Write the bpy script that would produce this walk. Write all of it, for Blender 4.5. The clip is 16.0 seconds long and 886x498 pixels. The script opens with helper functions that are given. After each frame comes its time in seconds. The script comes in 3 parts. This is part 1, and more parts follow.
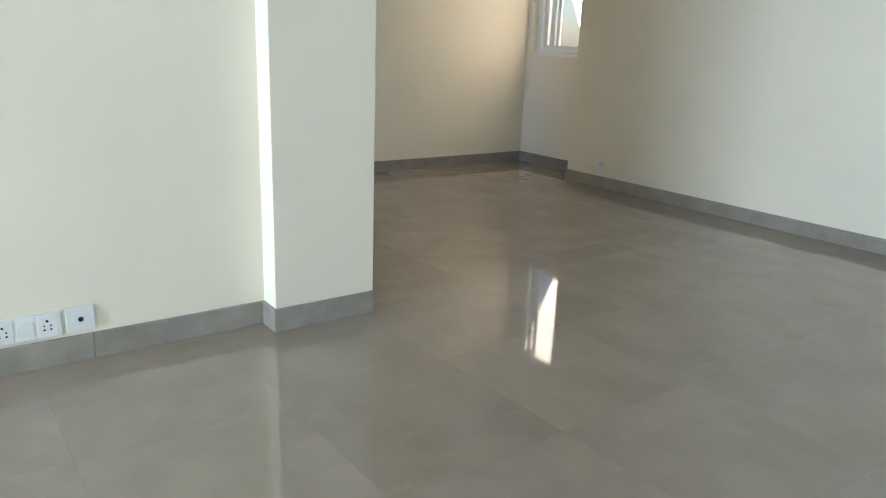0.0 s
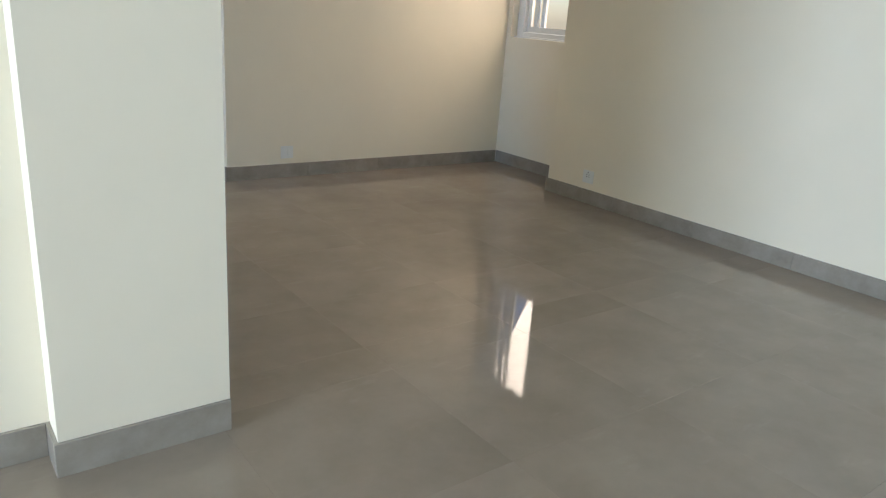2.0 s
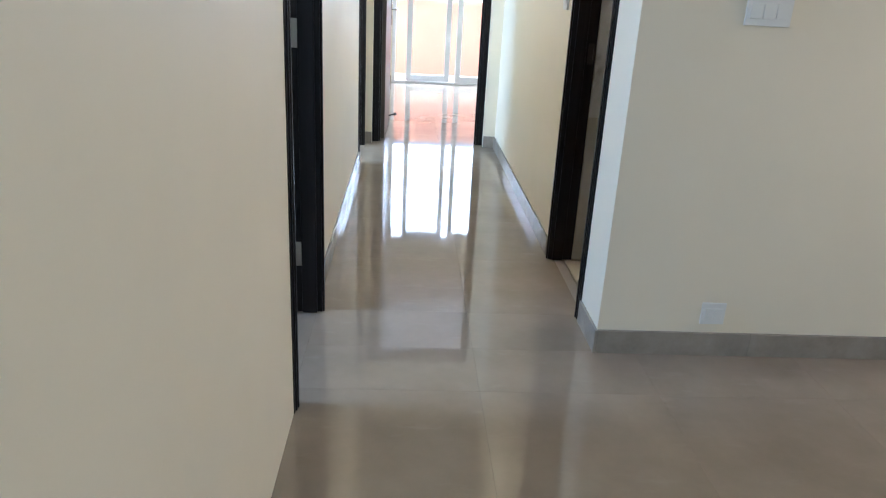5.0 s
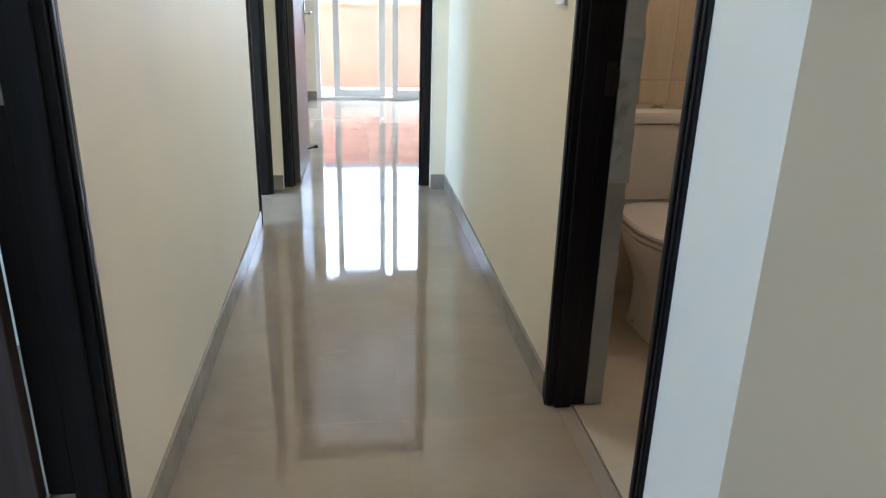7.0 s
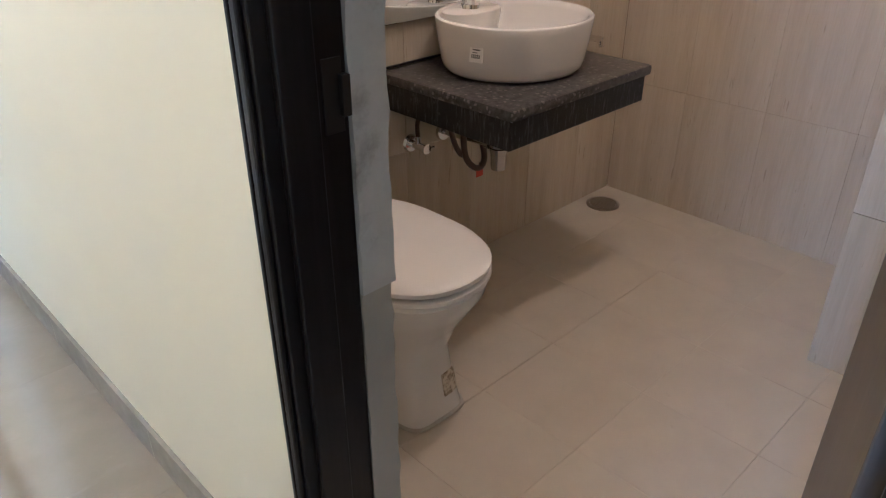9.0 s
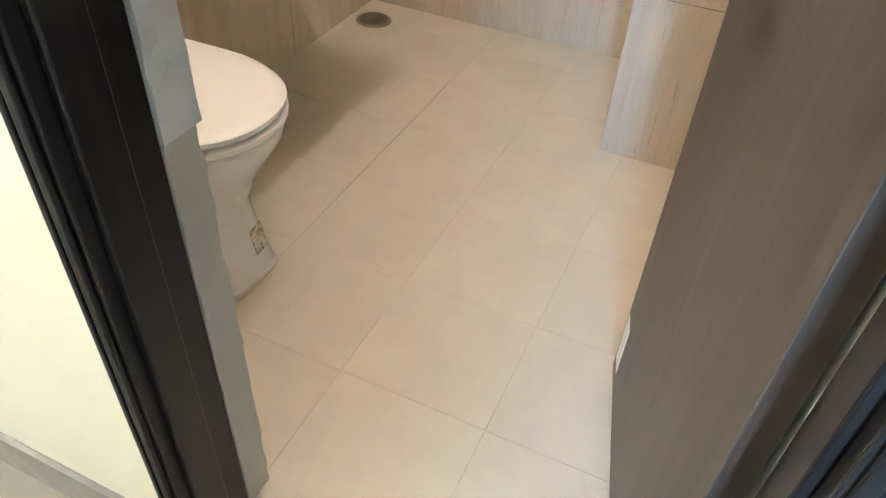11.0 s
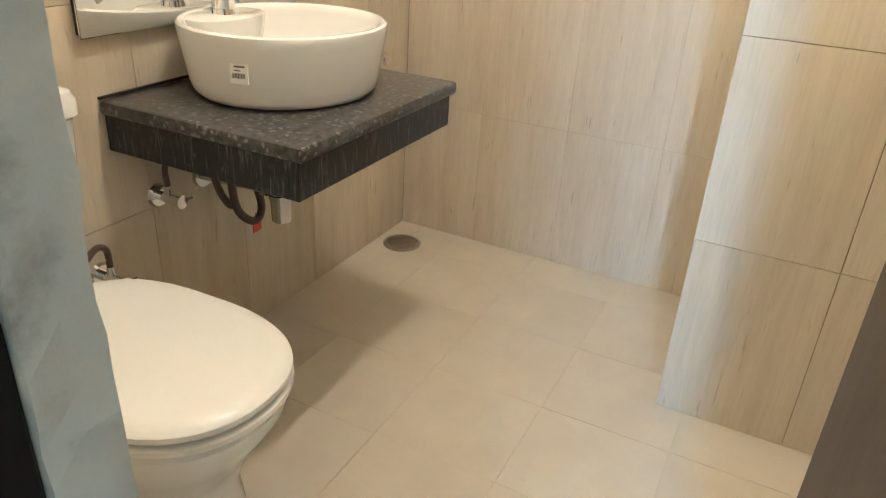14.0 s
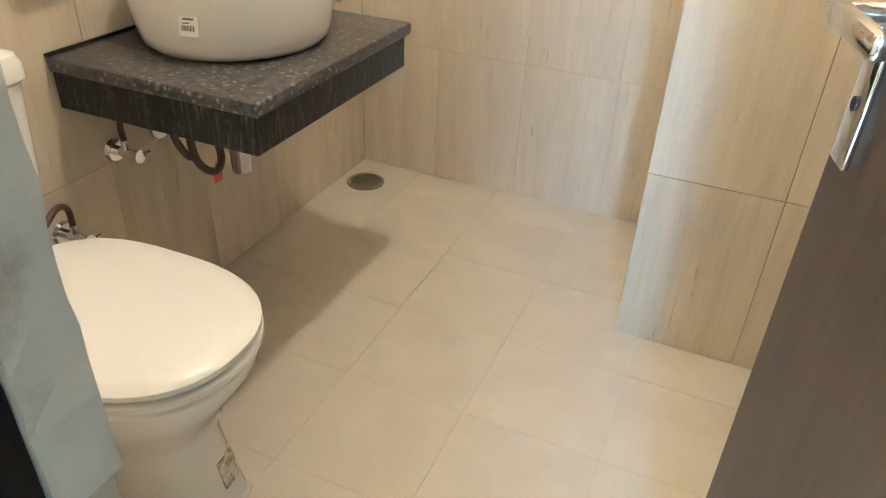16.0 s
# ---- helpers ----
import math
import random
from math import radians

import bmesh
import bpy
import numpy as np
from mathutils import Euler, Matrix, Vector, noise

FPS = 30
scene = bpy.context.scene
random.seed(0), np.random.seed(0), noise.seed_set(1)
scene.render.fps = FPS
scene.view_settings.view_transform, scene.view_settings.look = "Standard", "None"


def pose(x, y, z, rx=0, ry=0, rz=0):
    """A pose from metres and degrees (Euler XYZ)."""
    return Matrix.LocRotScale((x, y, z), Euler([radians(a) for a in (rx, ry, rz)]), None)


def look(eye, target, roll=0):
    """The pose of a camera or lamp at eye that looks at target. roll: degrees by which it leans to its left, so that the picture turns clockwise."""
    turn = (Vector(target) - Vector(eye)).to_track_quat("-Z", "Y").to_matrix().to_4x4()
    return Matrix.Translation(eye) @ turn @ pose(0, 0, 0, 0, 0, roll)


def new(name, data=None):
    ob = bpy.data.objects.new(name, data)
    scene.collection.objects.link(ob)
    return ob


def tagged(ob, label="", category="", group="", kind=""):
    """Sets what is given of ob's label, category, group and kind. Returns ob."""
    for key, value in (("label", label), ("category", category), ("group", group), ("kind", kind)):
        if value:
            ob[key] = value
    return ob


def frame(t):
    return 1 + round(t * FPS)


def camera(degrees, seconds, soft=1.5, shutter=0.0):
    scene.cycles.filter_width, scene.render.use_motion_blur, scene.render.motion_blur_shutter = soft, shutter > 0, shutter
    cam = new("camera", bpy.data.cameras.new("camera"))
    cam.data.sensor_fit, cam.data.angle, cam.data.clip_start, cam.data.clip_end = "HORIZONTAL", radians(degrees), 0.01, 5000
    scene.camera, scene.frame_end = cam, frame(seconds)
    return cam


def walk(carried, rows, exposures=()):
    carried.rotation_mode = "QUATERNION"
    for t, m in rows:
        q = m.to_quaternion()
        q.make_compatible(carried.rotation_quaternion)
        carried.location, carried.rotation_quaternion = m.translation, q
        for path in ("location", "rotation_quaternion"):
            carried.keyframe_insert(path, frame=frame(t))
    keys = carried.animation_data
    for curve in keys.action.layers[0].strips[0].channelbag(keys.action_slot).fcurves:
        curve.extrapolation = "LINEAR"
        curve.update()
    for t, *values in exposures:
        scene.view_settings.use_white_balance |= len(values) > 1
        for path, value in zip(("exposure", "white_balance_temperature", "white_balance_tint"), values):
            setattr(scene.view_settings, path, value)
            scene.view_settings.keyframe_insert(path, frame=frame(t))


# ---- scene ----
cam = camera(63.3, 16.0, soft=1.2)
PATH = [
    (0, (-1.475, -5.254, 1.104), (-0.321, -3.718, 0.549), 2.3),
    (0.5, (-1.383, -5.184, 1.11), (-0.139, -3.736, 0.514), 1.6),
    (1, (-1.181, -5.087, 1.118), (0.087, -3.664, 0.511), 2.3),
    (1.5, (-0.895, -4.837, 1.105), (0.364, -3.407, 0.497), 3.3),
    (2, (-0.638, -4.547, 1.15), (0.529, -3.045, 0.53), 4.3),
    (2.5, (-0.331, -4.256, 1.21), (0.639, -2.628, 0.571), 4.2),
    (3, (-0.085, -3.868, 1.217), (0.69, -2.144, 0.565), 3.9),
    (3.5, (0.088, -3.548, 1.25), (0.612, -1.741, 0.571), 3.3),
    (4, (0.27, -3.218, 1.253), (0.542, -1.364, 0.553), 2.8),
    (4.5, (0.323, -2.826, 1.253), (0.456, -0.955, 0.558), 2.6),
    (4.7, (0.316, -2.637, 1.27), (0.426, -0.765, 0.575), 3.0),
    (6.8, (0.443, -1.074, 1.226), (0.621, 0.801, 0.554), 1.7),
    (7, (0.453, -0.919, 1.218), (0.702, 0.944, 0.534), 1.5),
    (7.5, (0.476, -0.596, 1.229), (0.946, 1.212, 0.514), 1.8),
    (8, (0.505, -0.205, 1.23), (1.216, 1.504, 0.482), 1.0),
    (8.5, (0.651, 0.096, 1.207), (1.623, 1.656, 0.418), 1.3),
    (9, (0.665, 0.285, 1.253), (1.882, 1.537, 0.277), 0.0),
    (9.5, (0.674, 0.427, 1.213), (1.956, 1.222, -0.1), -2.3),
    (10, (0.688, 0.446, 1.2), (2.051, 1.025, -0.144), 3.2),
    (12.3, (0.875, 0.518, 0.975), (2.297, 1.188, -0.262), 2.5),
    (12.5, (0.936, 0.563, 0.956), (2.383, 1.281, -0.223), 2.1),
    (13, (1.017, 0.624, 1.079), (2.608, 1.441, 0.183), 4.1),
    (13.5, (0.993, 0.624, 1.115), (2.606, 1.404, 0.227), 4.0),
    (14, (0.97, 0.599, 1.126), (2.58, 1.373, 0.227), 3.5),
    (14.5, (0.963, 0.587, 1.146), (2.581, 1.352, 0.254), 3.5),
    (15, (0.955, 0.589, 1.162), (2.575, 1.305, 0.233), 3.6),
    (15.5, (0.966, 0.589, 1.175), (2.577, 1.26, 0.198), 3.3),
    (16, (0.964, 0.582, 1.177), (2.523, 1.227, 0.102), 2.7),
]
walk(cam, [(t, look(eye, target, roll)) for t, eye, target, roll in PATH],
     exposures=[(0, -0.25, 5550, 9), (1.0, -0.12, 5650, 10), (3.0, -0.1, 5600, 11), (4.0, 0.0, 5450, 11), (4.7, 0.05, 5100, 11),
                (6.8, -0.12, 5150, 9), (8.3, -0.1, 5200, 9), (9.0, 0.72, 4800, 15), (9.5, 1.3, 4600, 12), (10.0, 1.56, 4700, 9),
                (12.3, 1.8, 4900, 0), (13.5, 1.8, 4850, -2), (16, 1.87, 4800, -2)])

# ---- world, sun and large lights ----
world = bpy.data.worlds.new("sky")
scene.world = world
world.use_nodes = True
wn = world.node_tree.nodes
sky = wn.new("ShaderNodeTexSky")
sky.sky_type = "NISHITA"
sky.sun_disc = False
sky.sun_elevation = radians(42)
sky.sun_rotation = radians(6)
wn["Background"].inputs["Strength"].default_value = 0.12
world.node_tree.links.new(sky.outputs["Color"], wn["Background"].inputs["Color"])

sun_data = bpy.data.lights.new("sun", "SUN")
sun_data.energy, sun_data.angle, sun_data.color = 4.0, radians(0.6), (1.0, 0.94, 0.85)
sun = new("sun", sun_data)
sun.matrix_world = look((2, 20, 18), (0, 0, 0))


def area_light(name, eye, target, w, h, watts, color):
    d = bpy.data.lights.new(name, "AREA")
    d.shape, d.size, d.size_y, d.energy, d.color = "RECTANGLE", w, h, watts, color
    o = new(name, d)
    o.matrix_world = look(eye, target)
    return o


COOL = (0.76, 0.89, 1.0)
area_light("living_daylight", (-7.14, -4.25, 1.15), (3.0, -3.9, 1.0), 2.6, 2.1, 450, COOL)
# Weak fill added from the south; no source is known there.
area_light("south_fill", (1.2, -6.42, 1.25), (1.6, -3, 1.2), 2.6, 2.1, 12, COOL)
area_light("window_daylight", (3.95, -0.5, 1.9), (1.6, -0.45, 0.7), 1.4, 1.6, 56, (1.0, 0.75, 0.49))
area_light("bedroom_daylight", (0.95, 8.5, 1.9), (0.9, 5.0, 0.6), 3.2, 1.6, 400, (0.84, 0.92, 1.0))
area_light("side_room_daylight", (-2.14, -0.3, 1.5), (0, -0.02, 1.1), 0.5, 1.15, 50, (0.56, 0.76, 1.0))
area_light("far_side_room_daylight", (-2.14, 2.65, 1.5), (0, 2.9, 1.2), 1.2, 1.15, 110, (0.68, 0.85, 1.0))


# ---- materials ----
def material(name, color, rough=0.5, metal=0.0, spec=0.5):
    m = bpy.data.materials.new(name)
    m.use_nodes = True
    b = m.node_tree.nodes["Principled BSDF"]
    b.inputs["Base Color"].default_value = (*color, 1)
    b.inputs["Roughness"].default_value = rough
    b.inputs["Metallic"].default_value = metal
    b.inputs["Specular IOR Level"].default_value = spec
    return m


def node(m, kind, **settings):
    n = m.node_tree.nodes.new(kind)
    for k, v in settings.items():
        n.inputs[k.replace("_", " ")].default_value = v
    return n


def link(m, a, b):
    m.node_tree.links.new(a, b)


def bsdf(m):
    return m.node_tree.nodes["Principled BSDF"]


def coords(m, scale=(1, 1, 1), per_object=False):
    """Object-space texture coordinates in metres, shifted per piece when asked."""
    tc = m.node_tree.nodes.new("ShaderNodeTexCoord")
    out = tc.outputs["Object"]
    if per_object:
        info = m.node_tree.nodes.new("ShaderNodeObjectInfo")
        mul = m.node_tree.nodes.new("ShaderNodeMath")
        mul.operation = "MULTIPLY"
        mul.inputs[1].default_value = 37.0
        link(m, info.outputs["Random"], mul.inputs[0])
        add = m.node_tree.nodes.new("ShaderNodeVectorMath")
        add.operation = "ADD"
        link(m, out, add.inputs[0])
        link(m, mul.outputs[0], add.inputs[1])
        out = add.outputs[0]
    mp = node(m, "ShaderNodeMapping", Scale=scale)
    link(m, out, mp.inputs["Vector"])
    return mp.outputs["Vector"]


def noise_of(m, vec, scale, detail=4.0, rough=0.55):
    n = node(m, "ShaderNodeTexNoise", Scale=scale, Detail=detail, Roughness=rough)
    link(m, vec, n.inputs["Vector"])
    return n.outputs["Fac"]


def ramp(m, fac, stops):
    r = m.node_tree.nodes.new("ShaderNodeValToRGB")
    el = r.color_ramp.elements
    while len(el) < len(stops):
        el.new(0.5)
    for e, (p, c) in zip(el, stops):
        e.position, e.color = p, (*c, 1)
    link(m, fac, r.inputs["Fac"])
    return r.outputs["Color"]


def mix(m, fac, a, b, mode="MIX"):
    x = m.node_tree.nodes.new("ShaderNodeMix")
    x.data_type, x.blend_type = "RGBA", mode
    if isinstance(fac, float):
        x.inputs[0].default_value = fac
    else:
        link(m, fac, x.inputs[0])
    for sock, v in ((x.inputs[6], a), (x.inputs[7], b)):
        if isinstance(v, tuple):
            sock.default_value = (*v, 1)
        else:
            link(m, v, sock)
    return x.outputs[2]


def bump(m, height, strength, distance=0.002):
    b = node(m, "ShaderNodeBump", Strength=strength, Distance=distance)
    link(m, height, b.inputs["Height"])
    link(m, b.outputs["Normal"], bsdf(m).inputs["Normal"])


def paint(name, color, dirt=0.12):
    m = material(name, color, 0.62)
    v = coords(m)
    big = noise_of(m, v, 1.3, 3)
    fine = noise_of(m, v, 90, 3)
    dark = tuple(c * (1 - dirt) for c in color)
    link(m, ramp(m, big, [(0.3, dark), (0.62, color)]), bsdf(m).inputs["Base Color"])
    bump(m, mix(m, 0.5, fine, noise_of(m, v, 14, 2)), 0.24, 0.002)
    return m


WALL = paint("cream_paint", (0.84, 0.77, 0.62), 0.05)
CEIL = paint("ceiling_paint", (0.84, 0.83, 0.80), 0.03)
ORANGE = paint("orange_exterior_paint", (0.67, 0.30, 0.195), 0.12)
FACADE = paint("facade_paint", (0.72, 0.66, 0.58), 0.15)


def floor_tile_material():
    m = material("polished_floor_tile", (0.3, 0.27, 0.23), 0.05, 0, 0.75)
    v = coords(m, per_object=True)
    cloud = noise_of(m, v, 3.2, 6, 0.6)
    base = ramp(m, cloud, [(0.3, (0.25, 0.205, 0.155)), (0.7, (0.31, 0.26, 0.203))])
    v2 = coords(m, (1.0, 3.2, 1.0), per_object=True)
    veins = noise_of(m, v2, 5.5, 5, 0.62)
    vein = ramp(m, veins, [(0.60, (0, 0, 0)), (0.76, (0.26, 0.26, 0.26))])
    link(m, mix(m, vein, base, (0.37, 0.335, 0.285)), bsdf(m).inputs["Base Color"])
    r = ramp(m, noise_of(m, v, 2.0, 4), [(0.35, (0.03,) * 3), (0.75, (0.06,) * 3)])
    link(m, r, bsdf(m).inputs["Roughness"])
    bump(m, noise_of(m, v, 2.4, 2), 0.03, 0.004)
    return m


def skirting_material():
    m = material("grey_skirting_tile", (0.3, 0.28, 0.25), 0.25)
    v = coords(m)
    link(m, ramp(m, noise_of(m, v, 9, 6, 0.65), [(0.3, (0.255, 0.226, 0.188)), (0.7, (0.345, 0.31, 0.265))]),
         bsdf(m).inputs["Base Color"])
    return m


def travertine_material():
    m = material("travertine_wall_tile", (0.6, 0.48, 0.35), 0.24)
    v = coords(m, (1.0, 1.0, 0.11), per_object=True)
    a = mix(m, 0.55, noise_of(m, v, 24, 6, 0.65), noise_of(m, coords(m, (1, 1, 0.16), per_object=True), 5, 4, 0.6))
    base = ramp(m, a, [(0.34, (0.48, 0.405, 0.295)), (0.5, (0.55, 0.478, 0.36)), (0.68, (0.61, 0.545, 0.425))])
    v2 = coords(m, (1.0, 1.0, 0.10), per_object=True)
    pits = ramp(m, noise_of(m, v2, 85, 3, 0.6), [(0.655, (0, 0, 0)), (0.73, (0.55, 0.55, 0.55))])
    v3 = coords(m, (1.0, 1.0, 0.05), per_object=True)
    fine = ramp(m, noise_of(m, v3, 160, 5, 0.75), [(0.42, (0, 0, 0)), (0.75, (0.3, 0.3, 0.3))])
    base = mix(m, fine, base, (0.38, 0.31, 0.215))
    link(m, mix(m, pits, base, (0.30, 0.235, 0.165)), bsdf(m).inputs["Base Color"])
    bump(m, a, 0.05, 0.001)
    return m


def bath_floor_material():
    m = material("beige_bath_floor_tile", (0.62, 0.53, 0.41), 0.30)
    v = coords(m, per_object=True)
    base = ramp(m, noise_of(m, v, 7, 5), [(0.3, (0.48, 0.43, 0.345)), (0.7, (0.535, 0.485, 0.39))])
    spots = ramp(m, noise_of(m, v, 23, 3, 0.5), [(0.72, (0, 0, 0)), (0.80, (0.35, 0.35, 0.35))])
    link(m, mix(m, spots, base, (0.40, 0.33, 0.25)), bsdf(m).inputs["Base Color"])
    bump(m, noise_of(m, v, 160, 2), 0.08, 0.001)
    return m


def wood_material(name, dark, light, rough, axis_scale=(14.0, 14.0, 0.7)):
    m = material(name, dark, rough)
    v = coords(m, axis_scale)
    g = noise_of(m, v, 3.0, 8, 0.65)
    v2 = coords(m, tuple(a * 5 for a in axis_scale))
    g2 = noise_of(m, v2, 3.0, 4, 0.6)
    c = ramp(m, g, [(0.32, dark), (0.68, light)])
    link(m, mix(m, ramp(m, g2, [(0.4, (0, 0, 0)), (0.7, (0.35, 0.35, 0.35))]), c, dark), bsdf(m).inputs["Base Color"])
    bump(m, g2, 0.12, 0.001)
    return m


def granite_material(name, base_a, base_b, chip, chips):
    m = material(name, base_a, 0.3, 0, 0.35)
    v = coords(m)
    base = ramp(m, noise_of(m, v, 60, 5, 0.7), [(0.35, base_a), (0.65, base_b)])
    vo = node(m, "ShaderNodeTexVoronoi", Scale=85.0, Randomness=1.0)
    wob = node(m, "ShaderNodeTexNoise", Scale=40.0, Detail=3.0)
    link(m, v, wob.inputs["Vector"])
    addv = m.node_tree.nodes.new("ShaderNodeVectorMath")
    addv.operation = "MULTIPLY_ADD"
    link(m, wob.outputs["Color"], addv.inputs[0])
    addv.inputs[1].default_value = (0.02, 0.02, 0.02)
    link(m, v, addv.inputs[2])
    link(m, addv.outputs[0], vo.inputs["Vector"])
    sep = m.node_tree.nodes.new("ShaderNodeSeparateColor")
    link(m, vo.outputs["Color"], sep.inputs[0])
    pick = ramp(m, sep.outputs[0], [(1 - chips - 0.03, (0, 0, 0)), (1 - chips, (1, 1, 1))])
    near = ramp(m, vo.outputs["Distance"], [(0.30, (1, 1, 1)), (0.48, (0, 0, 0))])
    link(m, mix(m, mix(m, 1.0, pick, near, "MULTIPLY"), base, chip), bsdf(m).inputs["Base Color"])
    return m


FLOOR = floor_tile_material()
SKIRT = skirting_material()
GROUT = paint("floor_grout", (0.30, 0.265, 0.22), 0.2)
TRAV = travertine_material()
TGROUT = paint("brown_tile_grout", (0.17, 0.125, 0.085), 0.3)
BFLOOR = bath_floor_material()
BGROUT = material("beige_floor_grout", (0.5, 0.42, 0.33), 0.8)
link(BGROUT, ramp(BGROUT, noise_of(BGROUT, coords(BGROUT), 5.5, 5, 0.7), [(0.46, (0.46, 0.41, 0.32)), (0.62, (0.14, 0.11, 0.085))]),
     bsdf(BGROUT).inputs["Base Color"])
FRAME = wood_material("black_brown_door_frame", (0.008, 0.0065, 0.0065), (0.018, 0.015, 0.014), 0.36)
bsdf(FRAME).inputs["Specular IOR Level"].default_value = 0.22
LEAF = wood_material("dark_brown_laminate", (0.045, 0.030, 0.027), (0.085, 0.058, 0.050), 0.34)
LEAF_B = wood_material("walnut_laminate", (0.048, 0.036, 0.027), (0.090, 0.069, 0.052), 0.40)
GRANITE = granite_material("speckled_granite", (0.022, 0.021, 0.020), (0.085, 0.081, 0.077), (0.165, 0.155, 0.143), 0.30)
APRON = granite_material("black_granite_apron", (0.006, 0.006, 0.006), (0.016, 0.016, 0.016), (0.06, 0.058, 0.055), 0.03)
def scratched(m, chip):
    """Pale vertical runs of dried cement water."""
    v = coords(m, (1.0, 1.0, 0.12))
    runs = ramp(m, noise_of(m, v, 120, 6, 0.75), [(0.53, (0, 0, 0)), (0.66, (0.7, 0.7, 0.7))])
    sock = bsdf(m).inputs["Base Color"]
    old = sock.links[0].from_socket
    link(m, mix(m, runs, old, chip), sock)


scratched(APRON, (0.15, 0.147, 0.143))
CERAMIC = material("white_ceramic", (0.70, 0.69, 0.665), 0.09, 0, 0.6)
SEATP = material("white_seat_plastic", (0.69, 0.68, 0.65), 0.2)
CHROME = material("chrome", (0.82, 0.82, 0.83), 0.08, 1.0)
BRASS = material("dull_steel", (0.36, 0.33, 0.28), 0.35, 1.0)
DARKM = material("dark_metal", (0.05, 0.045, 0.04), 0.4, 0.8)
TRAPM = material("dull_chrome", (0.50, 0.49, 0.47), 0.16, 1.0)
MIRROR = material("mirror_glass", (0.86, 0.88, 0.87), 0.01, 1.0)
PLASTIC = material("white_switch_plastic", (0.78, 0.78, 0.75), 0.28)
# Rubber parts, and discs coloured as the shade of socket and drain openings.
BLACK = material("black_rubber_and_hole_shade", (0.012, 0.012, 0.012), 0.5)
WHITEFR = material("white_window_frame", (0.78, 0.79, 0.78), 0.3)
RED = material("red_tag", (0.55, 0.06, 0.04), 0.5)
PAPER = material("white_paper", (0.76, 0.75, 0.72), 0.6)
LABEL = material("stained_paper", (0.5, 0.44, 0.35), 0.7)
link(LABEL, ramp(LABEL, noise_of(LABEL, coords(LABEL), 55, 4, 0.65), [(0.40, (0.26, 0.21, 0.15)), (0.55, (0.60, 0.55, 0.46))]), bsdf(LABEL).inputs["Base Color"])
INK = material("grey_print", (0.12, 0.12, 0.12), 0.6)
HOSE = material("brown_rubber_hose", (0.075, 0.045, 0.03), 0.45)


def plaster_material():
    m = material("smeared_jamb_plaster", (0.5, 0.5, 0.48), 0.8)
    v = coords(m)
    link(m, ramp(m, noise_of(m, v, 7, 6, 0.65), [(0.30, (0.27, 0.26, 0.245)), (0.44, (0.46, 0.465, 0.455)), (0.75, (0.55, 0.555, 0.545))]),
         bsdf(m).inputs["Base Color"])
    bump(m, noise_of(m, v, 30, 5, 0.7), 0.35, 0.004)
    return m


PLASTER = plaster_material()
RAWJAMB = paint("bare_jamb_mortar", (0.50, 0.47, 0.41), 0.3)
GLASS = material("clear_glass", (1, 1, 1), 0.0)
bsdf(GLASS).inputs["Transmission Weight"].default_value = 1.0
bsdf(GLASS).inputs["IOR"].default_value = 1.05
LED = material("led_diffuser", (0.9, 0.9, 0.9), 0.4)
bsdf(LED).inputs["Emission Color"].default_value = (0.95, 0.97, 1.0, 1)
bsdf(LED).inputs["Emission Strength"].default_value = 9.0
WARM = material("warm_lamp_glass", (0.9, 0.85, 0.75), 0.4)
bsdf(WARM).inputs["Emission Color"].default_value = (1.0, 0.71, 0.47, 1)
bsdf(WARM).inputs["Emission Strength"].default_value = 6.0


# ---- mesh helpers ----
def box(bm, x0, x1, y0, y1, z0, z1, bevel=0.0, segs=2):
    r = bmesh.ops.create_cube(bm, size=1.0, matrix=Matrix.LocRotScale(
        ((x0 + x1) / 2, (y0 + y1) / 2, (z0 + z1) / 2), None, (x1 - x0, y1 - y0, z1 - z0)))
    if bevel:
        es = list({e for v in r["verts"] for e in v.link_edges})
        bmesh.ops.bevel(bm, geom=es, offset=bevel, segments=segs, affect="EDGES", profile=0.5)
    return bm


def boxes(*bs, bevel=0.0):
    bm = bmesh.new()
    for b in bs:
        box(bm, *b, bevel=bevel)
    return bm


def cyl(bm, r0, r1, a, b, n=24, caps=True):
    a, b = Vector(a), Vector(b)
    d = b - a
    m = Matrix.Translation((a + b) / 2) @ d.to_track_quat("Z", "Y").to_matrix().to_4x4()
    bmesh.ops.create_cone(bm, cap_ends=caps, segments=n, radius1=r0, radius2=r1, depth=d.length, matrix=m)
    return bm


def rod(*segments, n=20):
    bm = bmesh.new()
    for r0, r1, a, b in segments:
        cyl(bm, r0, r1, a, b, n)
    return bm


def lathe(profile, center, n=56, sx=1.0, sy=1.0):
    """Revolve (radius, z) pairs about a vertical axis."""
    bm = bmesh.new()
    rings = []
    for r, z in profile:
        if r < 1e-5:
            rings.append([bm.verts.new((center[0], center[1], center[2] + z))])
        else:
            rings.append([bm.verts.new((center[0] + sx * r * math.cos(2 * math.pi * i / n),
                                        center[1] + sy * r * math.sin(2 * math.pi * i / n), center[2] + z)) for i in range(n)])
    for a, b in zip(rings, rings[1:]):
        for i in range(n):
            j = (i + 1) % n
            if len(a) == 1 and len(b) > 1:
                bm.faces.new((a[0], b[i], b[j]))
            elif len(b) == 1 and len(a) > 1:
                bm.faces.new((a[i], a[j], b[0]))
            elif len(a) > 1:
                bm.faces.new((a[i], a[j], b[j], b[i]))
    bmesh.ops.recalc_face_normals(bm, faces=bm.faces)
    return bm


